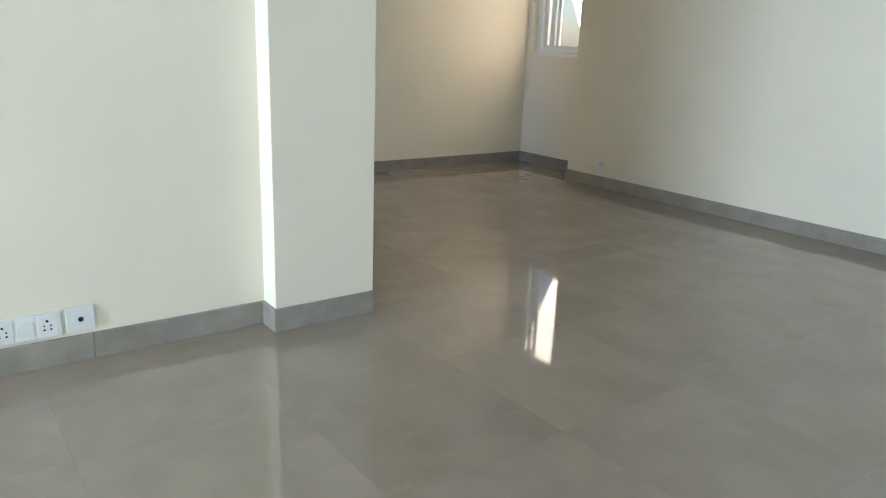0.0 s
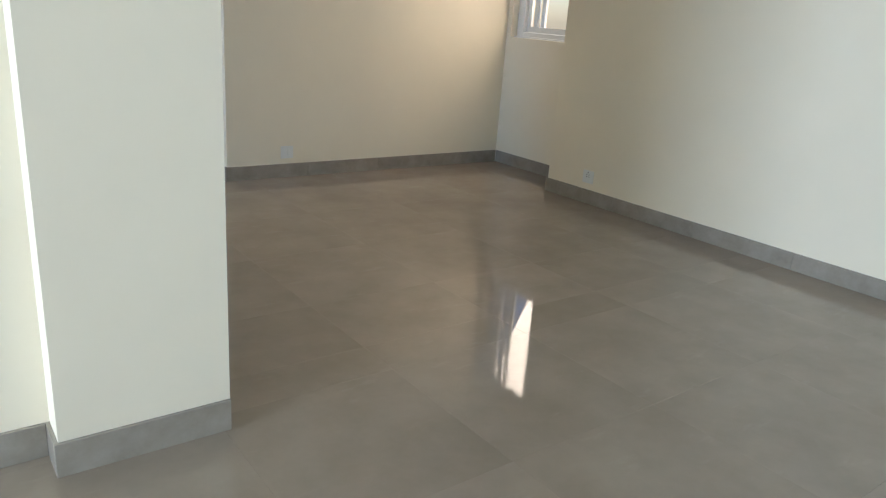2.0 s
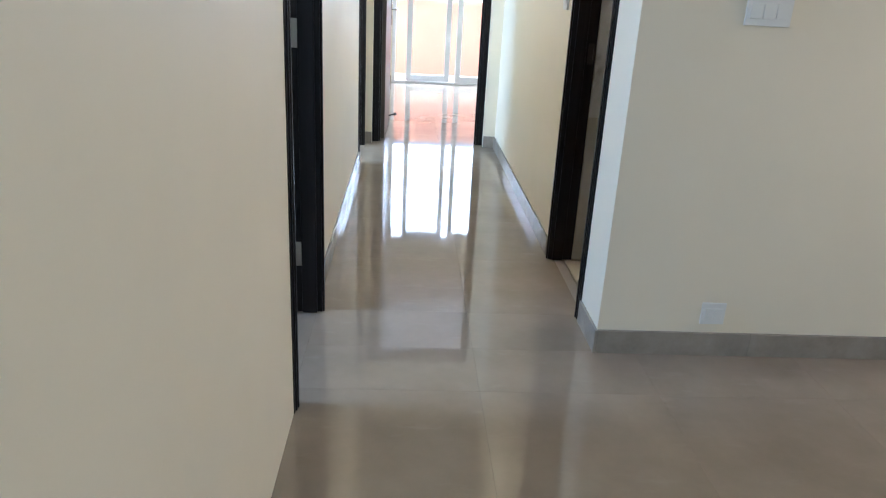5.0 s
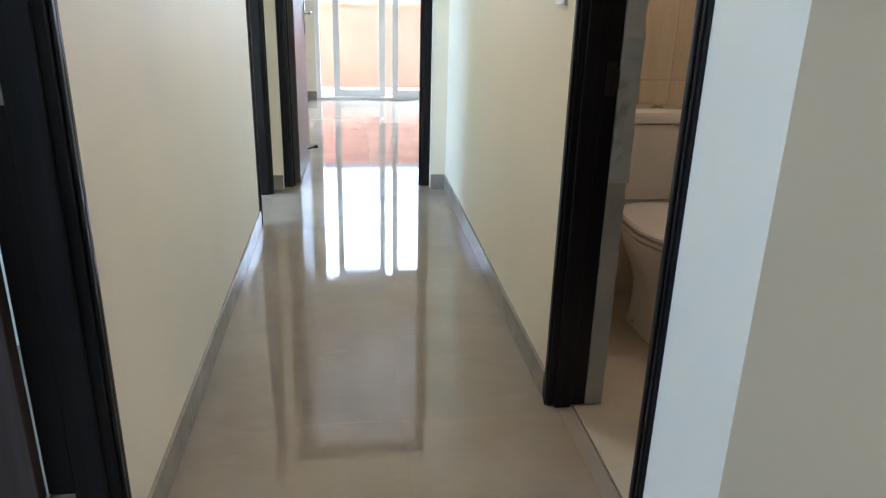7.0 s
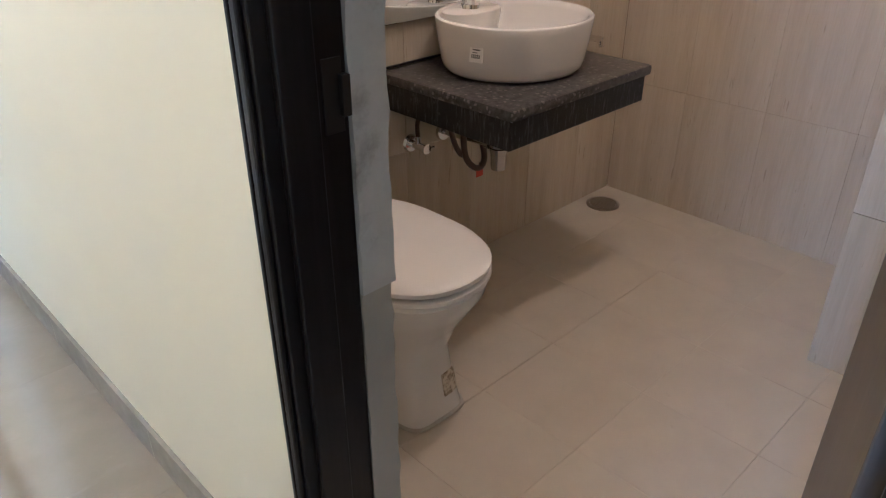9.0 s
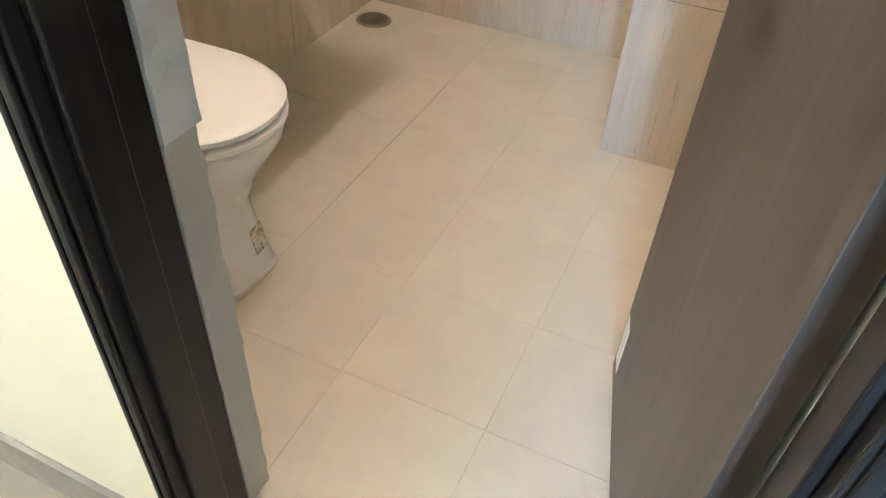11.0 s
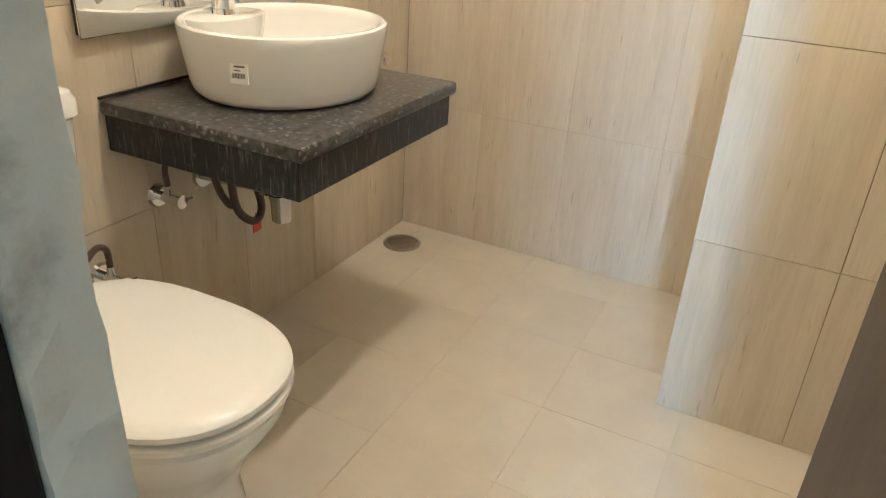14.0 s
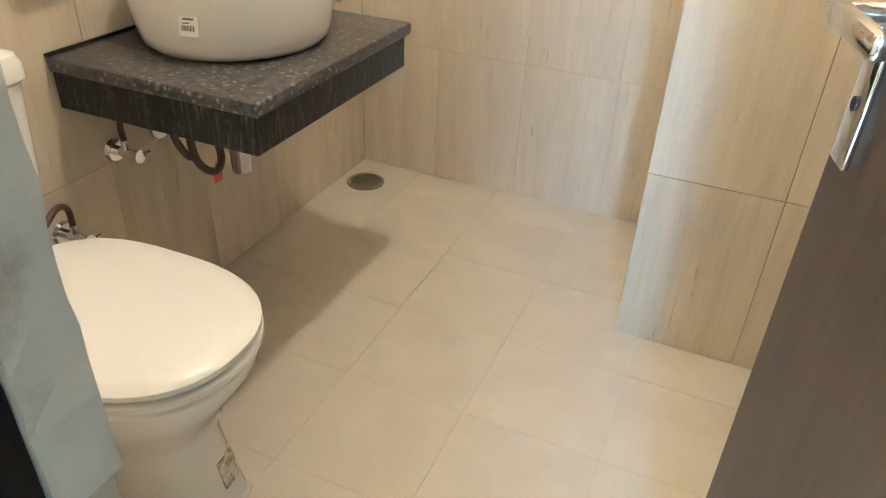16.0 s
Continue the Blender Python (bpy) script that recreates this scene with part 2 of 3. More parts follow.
def loft(loops, cap=True):
    bm = bmesh.new()
    rings = [[bm.verts.new(p) for p in lp] for lp in loops]
    n = len(rings[0])
    for a, b in zip(rings, rings[1:]):
        for i in range(n):
            j = (i + 1) % n
            bm.faces.new((a[i], a[j], b[j], b[i]))
    if cap:
        bm.faces.new(rings[0])
        bm.faces.new(rings[-1])
    bmesh.ops.recalc_face_normals(bm, faces=bm.faces)
    return bm


def tube(points, r, n=10):
    """A smooth hose along a few guiding points."""
    pts = [Vector(p) for p in points]
    fine = []
    for i in range(len(pts) - 1):
        p0, p1, p2, p3 = pts[max(i - 1, 0)], pts[i], pts[i + 1], pts[min(i + 2, len(pts) - 1)]
        for k in range(6):
            t = k / 6
            fine.append(0.5 * ((2 * p1) + (p2 - p0) * t + (2 * p0 - 5 * p1 + 4 * p2 - p3) * t * t + (3 * p1 - p0 - 3 * p2 + p3) * t ** 3))
    fine.append(pts[-1])
    loops = []
    for i, p in enumerate(fine):
        d = (fine[min(i + 1, len(fine) - 1)] - fine[max(i - 1, 0)]).normalized()
        q = d.to_track_quat("Z", "Y")
        loops.append([p + q @ Vector((r * math.cos(2 * math.pi * k / n), r * math.sin(2 * math.pi * k / n), 0)) for k in range(n)])
    return loft(loops)


def finish(bm, name, mat, smooth):
    me = bpy.data.meshes.new(name)
    bm.to_mesh(me)
    bm.free()
    me.materials.append(mat)
    if smooth:
        for p in me.polygons:
            p.use_smooth = True
        me.set_sharp_from_angle(angle=radians(38))
    return me


def part(name, bm, mat, parent, label="", smooth=False):
    """One mesh object under a thing or a part, in the parent's space."""
    ob = new(name, finish(bm, name, mat, smooth))
    ob.parent = parent
    return tagged(ob, label)


def thing(name, label, category, at=(0, 0, 0), turn=0.0, group="", kind=""):
    ob = new(name)
    ob.empty_display_size = 0.1
    ob.matrix_basis = pose(*at, 0, 0, turn)
    return tagged(ob, label, category, group, kind)


def solid(name, bm, mat, label, category, group="", kind="", smooth=False):
    ob = new(name, finish(bm, name, mat, smooth))
    return tagged(ob, label, category, group, kind)


def structure(name, bm, mat, label, category):
    return solid(name, bm, mat, label, category, kind="structure")


# ---- plan, in metres ----
H = 2.7           # ceiling
DOOR = 2.06       # top of door frames
SK = 0.093        # skirting height
BY, BX = 1.808, 3.118   # bathroom's basin wall and back wall (tile faces)
T = 0.008         # wall tile thickness

DX, DY = 2.52, 0.728     # duct: room face and free corner
# floors
floor = structure("floor", boxes((-7.3, 3.55, -6.6, 0.05, -0.06, -0.004), (-4.3, 1.125, 0.05, 3.6, -0.06, -0.004), (-2.3, 2.3, 3.6, 7.4, -0.06, -0.004)), GROUT,
                  "polished taupe vitrified tile floor of rooms and corridor", "floor")
structure("wall_living", boxes((-7.3, -0.43, -2.70, -2.55, 0, H)), WALL, "cream painted living room wall", "wall")
structure("column", boxes((-0.43, 0, -2.812, -2.4, 0, H)), WALL, "cream painted pillar at the corridor corner", "wall")
structure("wall_corridor_west", boxes((-0.15, 0, -2.4, -0.454, 0, H), (-0.15, 0, -0.454, 0.335, DOOR, H),
                                      (-0.15, -0.03, 0.335, 2.78, 0, H), (-0.15, -0.03, 2.78, 3.48, DOOR, H), (-0.15, -0.03, 3.48, 3.535, 0, H)), WALL,
          "cream painted corridor wall with two door openings", "wall")
structure("wall_corridor_east", boxes((1.05, 1.226, 0, 0.262, 0, H), (1.05, 1.226, 0.262, 1.006, DOOR, H),
                                      (1.05, 1.226, 1.006, 3.535, 0, H)), WALL,
          "cream painted corridor wall with the bathroom door opening", "wall")
structure("wall_dining", boxes((1.226, 3.537, 0, 0.12, 0, H)), WALL, "cream painted dining wall", "wall")
structure("wall_east", boxes((3.04, 3.537, -6.6, -0.975, 0, H)), WALL, "cream painted long living room wall", "wall")
structure("wall_nook", boxes((3.379, 3.537, -0.975, -0.85, 0, H), (3.379, 3.537, -0.05, 0, 0, H),
                             (3.379, 3.537, -0.85, -0.05, 0, 1.015), (3.379, 3.537, -0.85, -0.05, 2.1, H)), WALL,
          "cream painted nook wall with a window opening", "wall")
# Out of view; the opening is added to let the south fill in.
structure("wall_south", boxes((-7.3, -0.2, -6.6, -6.5, 0, H), (2.6, 3.04, -6.6, -6.5, 0, H), (-0.2, 2.6, -6.6, -6.5, 2.3, H)), WALL, "cream painted rear living room wall", "wall")
structure("wall_west", boxes((-7.3, -7.2, -6.5, -5.65, 0, H), (-7.3, -7.2, -2.85, -2.70, 0, H), (-7.3, -7.2, -5.65, -2.85, 2.2, H)), WALL,
          "cream painted wall with the balcony opening", "wall")
structure("wall_end", boxes((-0.15, 0.03, 3.535, 3.68, 0, H), (0.955, 1.226, 3.535, 3.68, 0, H), (0.03, 0.955, 3.535, 3.68, DOOR, H)), WALL,
          "cream painted corridor end wall with the bedroom door opening", "wall")
structure("wall_bedroom", boxes((-2.3, -0.15, 3.58, 3.68, 0, H), (1.226, 2.3, 3.58, 3.68, 0, H), (-2.3, -2.2, 3.68, 7.33, 0, H),
                                (2.2, 2.3, 3.68, 7.33, 0, H)), WALL, "cream painted bedroom walls", "wall")
structure("wall_bedroom_balcony", boxes((-2.3, 0.09, 7.33, 7.48, 0, H), (1.8, 2.3, 7.33, 7.48, 0, H), (0.09, 1.8, 7.33, 7.48, 2.2, H)), WALL,
          "cream painted bedroom wall with the sliding door opening", "wall")
structure("wall_side_rooms", boxes((-2.3, -2.2, -2.55, -1.5, 0, H), (-2.3, -2.2, -1.5, 0.2, 0, 0.9), (-2.3, -2.2, -1.5, 0.2, 2.1, H), (-2.3, -2.2, 0.2, 2.0, 0, H),
                                   (-2.3, -2.2, 2.0, 3.3, 0, 0.9), (-2.3, -2.2, 2.0, 3.3, 2.1, H), (-2.3, -2.2, 3.3, 3.58, 0, H), (-2.2, -0.15, 1.5, 1.6, 0, H)), WALL,
          "plain walls of the side rooms with window openings", "wall")
structure("ceiling", boxes((-7.3, 3.55, -6.6, 3.58, H, H + 0.1), (-2.3, 2.3, 3.58, 7.48, H, H + 0.1)), CEIL, "white painted ceiling", "ceiling")

# bathroom shell
structure("wall_bath_basin", boxes((1.226, BX + 0.12, BY + T, BY + 0.12, 0, 2.45)), TGROUT, "bathroom wall behind toilet and basin", "wall")
structure("wall_bath_back", boxes((BX + T, BX + 0.12, 0.12, BY + T, 0, 2.45)), TGROUT, "bathroom back wall", "wall")
structure("wall_bath_duct", boxes((DX + T, BX + T, 0.2, DY - T, 0, 2.45)), TGROUT, "projecting tiled duct in the bathroom", "wall")
structure("wall_bath_near", boxes((1.226, DX + T, 0.12, 0.2, 0, 2.45)), TRAV, "bathroom side wall behind the door", "wall")
structure("ceiling_bath", boxes((1.226, BX + 0.12, 0.12, BY + 0.12, 2.45, 2.5)), CEIL, "white bathroom ceiling", "ceiling")
bath_floor = structure("floor_bath", boxes((1.13, BX + T, 0.2, BY + T, -0.05, -0.008)), BGROUT, "beige tiled bathroom floor", "floor")

# outside
structure("ground", boxes((-900, 900, -900, 900, -12.2, -12)), FACADE, "pale dusty ground far below", "ground")
structure("balcony_floor", boxes((-1.5, 2.6, 7.48, 8.7, -0.14, -0.02)), paint("pink_balcony_tile", (0.66, 0.52, 0.48), 0.1),
          "pale pink balcony floor", "floor")
structure("balcony_parapet", boxes((-1.5, 2.6, 8.6, 8.72, -0.02, 0.98), (-1.5, 2.6, 8.57, 8.75, 0.98, 1.03)), ORANGE,
          "orange painted balcony parapet", "wall")
structure("balcony_slab", boxes((-1.5, 2.6, 7.48, 8.8, 2.75, 2.9)), CEIL, "balcony slab overhead", "ceiling")
structure("living_balcony", boxes((-8.6, -7.3, -7, -3, -0.14, -0.02), (-8.7, -8.6, -7, -3, -0.14, 1.0)), ORANGE, "orange balcony outside the living room", "wall")


# ---- door frames and doors ----
def door_frame(name, label, width, depth, height, face=0.055, at=(0, 0, 0), turn=0.0):
    """Frame round an opening: local x along the wall from 0 to width, local y into the wall from 0 to depth."""
    f = thing(name, label, "door frame", at, turn, kind="structure")
    step, rebate = 0.014, 0.012

    def post(x0, x1, side):
        bm = bmesh.new()
        a, b = (x0, x1)
        box(bm, a, b, 0.0, depth, 0, height, bevel=0.003)
        # moulded nosing on the face and a stop along the reveal
        if side > 0:
            box(bm, a + 0.006, a + 0.02, -0.008, 0.0, 0, height, bevel=0.003)
            box(bm, a + 0.028, a + 0.036, -0.005, 0.0, 0, height, bevel=0.002)
            box(bm, a - rebate, a, 0.02, depth * 0.6, 0, height, bevel=0.003)
        else:
            box(bm, b - 0.02, b - 0.006, -0.008, 0.0, 0, height, bevel=0.003)
            box(bm, b - 0.036, b - 0.028, -0.005, 0.0, 0, height, bevel=0.002)
            box(bm, b, b + rebate, 0.02, depth * 0.6, 0, height, bevel=0.003)
        return bm

    part("jamb", post(0, face, -1), FRAME, f)
    part("jamb", post(width - face, width, 1), FRAME, f)
    part("head", boxes((face, width - face, 0, depth, height - face, height), bevel=0.003), FRAME, f)
    return f


def hinge(parent, x, y, z):
    bm = boxes((x - 0.002, x, y - 0.035, y + 0.03, z - 0.05, z + 0.05), bevel=0.0006)
    cyl(bm, 0.006, 0.006, (x - 0.003, y + 0.034, z - 0.05), (x - 0.003, y + 0.034, z + 0.05), 12)
    for dz in (-0.03, 0, 0.03):
        cyl(bm, 0.004, 0.004, (x - 0.001, y - 0.01, z + dz), (x - 0.0035, y - 0.01, z + dz), 8)
    part("hinge", bm, BRASS, parent, "paint-smeared steel hinge", True)


# corridor door on the west side: local x runs along +y, local y runs along -x
west = door_frame("door_frame_west", "black-brown wooden door frame in the corridor", 0.789, 0.13, DOOR, at=(0.003, -0.454, 0), turn=90)
hinge(west, 0.732, 0.095, 1.08)
hinge(west, 0.732, 0.095, 0.25)
hinge(west, 0.732, 0.095, 1.8)
west2 = door_frame("door_frame_west_far", "black-brown wooden door frame near the corridor end", 0.70, 0.125, DOOR, at=(-0.027, 2.78, 0), turn=90)
# bathroom: local x runs along -y, local y along +x
bathf = door_frame("door_frame_bath", "black-brown moulded wooden bathroom door frame", 0.744, 0.12, DOOR, face=0.046, at=(1.044, 1.006, 0), turn=-90)
# bedroom: local x along +x, local y along +y
bedf = door_frame("door_frame_bedroom", "black-brown wooden bedroom door frame", 0.925, 0.10, DOOR, at=(0.03, 3.605, 0), turn=0)

# smeared plaster strip of the bathroom jambs
def ragged_strip(x0, x1, y0, y1, z0, z1, side, depth=0.003, step=0.028):
    """Upright plaster strip whose open face is trowelled unevenly; side is +1 when that face looks along +y."""
    n = max(2, round((z1 - z0) / step))
    loops = []
    for i in range(n + 1):
        z = z0 + (z1 - z0) * i / n
        ja, jb, jc = (random.uniform(-depth, depth) for _ in range(3))
        if side < 0:
            loops.append([(x0, y0 + ja, z), ((x0 + x1) / 2, y0 + jb * 0.6, z), (x1 + jc, y0 + jb, z), (x1, y1, z), (x0, y1, z)])
        else:
            loops.append([(x0, y0, z), (x1, y0, z), (x1 + jc, y1 + jb, z), ((x0 + x1) / 2, y1 + jb * 0.6, z), (x0, y1 + ja, z)])
    return loft(loops)


random.seed(11)
structure("jamb_plaster", ragged_strip(1.165, 1.222, 0.956, 1.006, 0.715, DOOR, -1),
          PLASTER, "pale grey smeared plaster edge inside the bathroom opening", "door jamb")
structure("jamb_plaster_hinge_side", ragged_strip(1.165, 1.222, 0.262, 0.303, 0, DOOR, 1),
          PLASTER, "pale grey smeared plaster edge behind the bathroom door", "door jamb")
structure("jamb_plaster_head", boxes((1.165, 1.222, 0.306, 0.956, DOOR - 0.05, DOOR)),
          PLASTER, "pale grey smeared plaster over the bathroom opening", "door jamb")
structure("jamb_foot", ragged_strip(1.165, 1.219, 0.959, 1.006, 0, 0.7145, -1, 0.002), RAWJAMB, "bare brown-grey foot of the bathroom jamb", "door jamb")


solid("strike_plate", boxes((1.128, 1.156, 0.958, 0.9655, 0.955, 1.045), (1.150, 1.162, 0.950, 0.9655, 0.975, 1.025), bevel=0.001), DARKM,
      "worn brown latch keeper on the bathroom door frame", "strike plate")


def lever_handle(parent, x, y, z, side, toward):
    """Back plate with a lever; side is the sign of local y, toward the sign of local x in which the lever points."""
    h = part("handle", boxes((x - 0.02, x + 0.02, min(y, y + side * 0.008), max(y, y + side * 0.008), z - 0.11, z + 0.11), bevel=0.003), CHROME, parent,
             "satin chrome lever handle", True)
    bm = rod((0.011, 0.009, (x, y, z + 0.03), (x, y + side * 0.05, z + 0.03)))
    box(bm, min(x, x + toward * 0.12), max(x, x + toward * 0.12), y + side * 0.05 - 0.008, y + side * 0.05 + 0.008, z + 0.02, z + 0.042, bevel=0.006)
    part("lever", bm, CHROME, h, "", True)
    # No hole is cut; a raised dark disc gives its shade.
    part("keyhole_shade", rod((0.007, 0.007, (x, y + side * 0.007, z - 0.05), (x, y + side * 0.010, z - 0.05))), DARKM, h)
    return h


def door_leaf(name, label, width, mat, at, turn, thick=0.035):
    """Leaf hinged at its local origin, running along local x; its thickness lies in local y."""
    d = thing(name, label, "door", at, turn)
    part("panel", boxes((0, width, 0, thick, 0.012, DOOR - 0.065), bevel=0.002), mat, d)
    part("edge_strip", boxes((width, width + 0.003, 0.002, thick - 0.002, 0.012, DOOR - 0.065)), FRAME, d)
    return d


west_leaf = door_leaf("door_west", "dark brown wood-grain laminate door standing open into a side room", 0.68, LEAF, (-0.1285, 0.2785, 0), 182)
bed_leaf = door_leaf("door_bedroom", "brown laminate bedroom door standing wide open", 0.79, LEAF_B, (0.128, 3.678, 0), 88.5)
lever_handle(bed_leaf, 0.73, 0.0, 1.0, -1, -1)
part("door_stopper", rod((0.006, 0.006, (0.60, -0.002, 0.10), (0.60, -0.05, 0.115)), (0.014, 0.012, (0.60, -0.05, 0.115), (0.60, -0.075, 0.12))), BLACK, bed_leaf,
     "black rubber door stopper", True)
bath_leaf = door_leaf("door_bath", "walnut-brown laminate bathroom door standing half open", 0.59, LEAF_B, (1.170, 0.312, 0), 13.5)
lever_handle(bath_leaf, 0.55, 0.035, 1.0, 1, -1)


def sticker_sheet(parent, x, y, z, w, h, side):
    """Torn product sheet left on a door leaf."""
    y1 = y + side * 0.0012
    a, b = min(y, y1), max(y, y1)
    s = part("sticker", boxes((x, x + w, a, b, z, z + h), (x + 0.008, x + w - 0.01, a, b, z - 0.055, z - 0.012)), PAPER, parent, "torn white paper sticker with red edge")
    y2 = y1 + side * 0.0006
    lo, hi = min(y1, y2), max(y1, y2)
    part("red_edge", boxes((x + w - 0.012, x + w - 0.001, lo, hi, z + 0.002, z + h - 0.002)), RED, s)
    bm = bmesh.new()
    for i in range(5):
        box(bm, x + 0.012, x + w - 0.03 - 0.004 * (i % 3), lo, hi, z + h - 0.03 - i * 0.006, z + h - 0.028 - i * 0.006)
    part("print", bm, INK, s)
    return s


part("edge_label", boxes((0.535, 0.578, 0.035, 0.0362, 0.05, 0.17)), PAPER, bath_leaf, "small white label at the foot of the door")
part("paper_sticker", boxes((0.015, 0.085, 0.035, 0.0362, 0.95, 1.12)), PAPER, bath_leaf, "white paper sticker near the hinges")
sticker_sheet(west_leaf, 0.045, 0.035, 0.98, 0.075, 0.13, 1)

# ---- windows and sliding doors ----
def window_nook():
    w = thing("window_1", "white framed sliding window in the dining nook", "window", (3.50, -0.85, 1.015), 90, kind="structure")
    # local x along +y, local y along -x
    W, HH = 0.80, 1.085
    part("window_frame", boxes((0, 0.045, 0, 0.06, 0, HH), (W - 0.075, W, 0, 0.06, 0, HH), (0.045, W - 0.075, 0, 0.06, 0, 0.045),
                               (0.045, W - 0.075, 0, 0.06, HH - 0.045, HH), bevel=0.003), WHITEFR, w)
    for x0, x1, y0 in ((0.047, 0.62, 0.031), (0.53, 0.723, 0.004)):
        s = part("sash", boxes((x0, x0 + 0.04, y0, y0 + 0.022, 0.047, HH - 0.047), (x1 - 0.04, x1, y0, y0 + 0.022, 0.047, HH - 0.047),
                               (x0 + 0.04, x1 - 0.04, y0, y0 + 0.022, 0.047, 0.09), (x0 + 0.04, x1 - 0.04, y0, y0 + 0.022, HH - 0.09, HH - 0.047), bevel=0.002), WHITEFR, w)
        p = part("pane", boxes((x0 + 0.04, x1 - 0.04, y0 + 0.009, y0 + 0.013, 0.09, HH - 0.09)), GLASS, s)
        p.visible_shadow = False
    part("window_sill", boxes((0.002, W - 0.002, 0.062, 0.085, 0.0, 0.012), bevel=0.002), WHITEFR, w)


def sliding_door(name, label, at, turn, width, height, stiles):
    d = thing(name, label, "sliding door", at, turn, kind="structure")
    part("door_frame", boxes((0, 0.045, 0, 0.1, 0.03, height), (width - 0.045, width, 0, 0.1, 0.03, height), (0, width, 0, 0.1, 0, 0.03),
                             (0, width, 0, 0.1, height, height + 0.045), bevel=0.003), WHITEFR, d)
    for x0, x1, y0 in stiles:
        s = part("sash", boxes((x0, x0 + 0.07, y0, y0 + 0.035, 0.032, height), (x1 - 0.07, x1, y0, y0 + 0.035, 0.032, height),
                               (x0 + 0.07, x1 - 0.07, y0, y0 + 0.035, 0.032, 0.11), (x0 + 0.07, x1 - 0.07, y0, y0 + 0.035, height - 0.07, height), bevel=0.003), WHITEFR, d)
        p = part("pane", boxes((x0 + 0.07, x1 - 0.07, y0 + 0.015, y0 + 0.020, 0.11, height - 0.07)), GLASS, s)
        p.visible_shadow = False
    return d


window_nook()
sliding_door("sliding_door_1", "white framed glass sliding door to the orange balcony", (0.09, 7.35, 0), 0, 1.71, 2.155, [(0.19, 0.765, 0.05), (0.84, 1.64, 0.012)])
# Unseen door, added only to close the opening for the south fill.
sliding_door("sliding_door_3", "unseen white framed glass door added for the south fill", (-0.2, -6.59, 0), 0, 2.8, 2.255, [(0.05, 1.42, 0.05), (1.38, 2.75, 0.012)])
sliding_door("sliding_door_2", "white framed glass balcony door of the living room", (-7.20, -5.65, 0), 90, 2.8, 2.155, [(0.05, 1.42, 0.05), (1.38, 2.75, 0.012)])


# ---- sockets and switches ----
def wall_plate(name, label, w, h, at, turn, kind):
    """Plate on a wall: local x along the wall, local -y out of it."""
    s = thing(name, label, "socket" if "socket" in name else "switch", at, turn)
    part("plate", boxes((-w / 2, w / 2, -0.009, 0, 0, h), bevel=0.002), PLASTIC, s)

    # Raised black discs; the shade inside the pin openings is their colour.
    def holes(cx, cz):
        bm = bmesh.new()
        for dx, dz, r in ((0, 0.016, 0.0045), (-0.010, 0, 0.003), (0.010, 0, 0.003), (-0.010, -0.014, 0.0035), (0.010, -0.014, 0.0035)):
            cyl(bm, r, r, (cx + dx, -0.0092, cz + dz), (cx + dx, -0.0105, cz + dz), 12)
        return bm

    if kind == "double":
        for cx in (-w * 0.3, w * 0.3):
            m = part("socket_module", boxes((cx - 0.03, cx + 0.03, -0.011, -0.0085, h / 2 - 0.034, h / 2 + 0.034), bevel=0.001), PLASTIC, s)
            bm = holes(cx, h / 2)
            bmesh.ops.translate(bm, verts=bm.verts, vec=(0, -0.0015, 0))
            part("pin_hole_shade", bm, BLACK, m)
        part("rocker", boxes((-0.023, 0.023, -0.0125, -0.0085, h / 2 - 0.022, h / 2 + 0.022), bevel=0.0015), PLASTIC, s)
    elif kind == "single":
        part("rocker", boxes((-0.02, 0.02, -0.0125, -0.0085, h * 0.18, h * 0.48), bevel=0.0015), PLASTIC, s)
        part("pin_hole_shade", holes(0, h * 0.66), BLACK, s)
    elif kind == "aerial":
        part("jack", rod((0.008, 0.008, (0, -0.0085, h / 2), (0, -0.013, h / 2))), BLACK, s, "", True)
    else:
        n = 3 if kind == "triple" else 2
        step = (w - 0.02) / n
        for i in range(n):
            x = -w / 2 + 0.01 + i * step
            part("rocker", boxes((x + 0.002, x + step - 0.002, -0.0125, -0.0085, h * 0.24, h * 0.76), bevel=0.0015), PLASTIC, s)
    return s


wall_plate("wall_socket", "white double wall socket above the skirting", 0.215, 0.085, (-1.255, -2.702, 0.106), 0, "double")
wall_plate("aerial_socket", "white aerial socket plate above the skirting", 0.09, 0.085, (-1.09, -2.702, 0.109), 0, "aerial")
wall_plate("wall_switch", "small white switch plate low on the dining wall", 0.09, 0.085, (1.471, -0.002, 0.131), 0, "double_rocker")
wall_plate("switch_board", "white switch board on the dining wall", 0.15, 0.09, (1.46, -0.002, 1.19), 0, "triple")
wall_plate("wall_socket", "white single wall socket above the skirting", 0.09, 0.085, (3.038, -1.352, 0.138), -90, "single")
wall_plate("wall_switch", "white switch plate beside the bathroom door", 0.09, 0.12, (1.048, 1.145, 1.18), -90, "double_rocker")


# ---- toilet ----
def rounded_loop(cx, cy, hw, front, back, z, n=44, power=2.4):
    """Egg-shaped outline: half width hw, reaching from front (low y) to back (high y)."""
    out = []
    for i in range(n):
        a = 2 * math.pi * i / n
        c, s = math.cos(a), math.sin(a)
        x = math.copysign(abs(c) ** (2 / power), c) * hw
        ly = (cy - front) if s < 0 else (back - cy)
        y = math.copysign(abs(s) ** (2 / (power if s < 0 else 3.5)), s) * ly
        out.append((cx + x, cy + y, z))
    return out


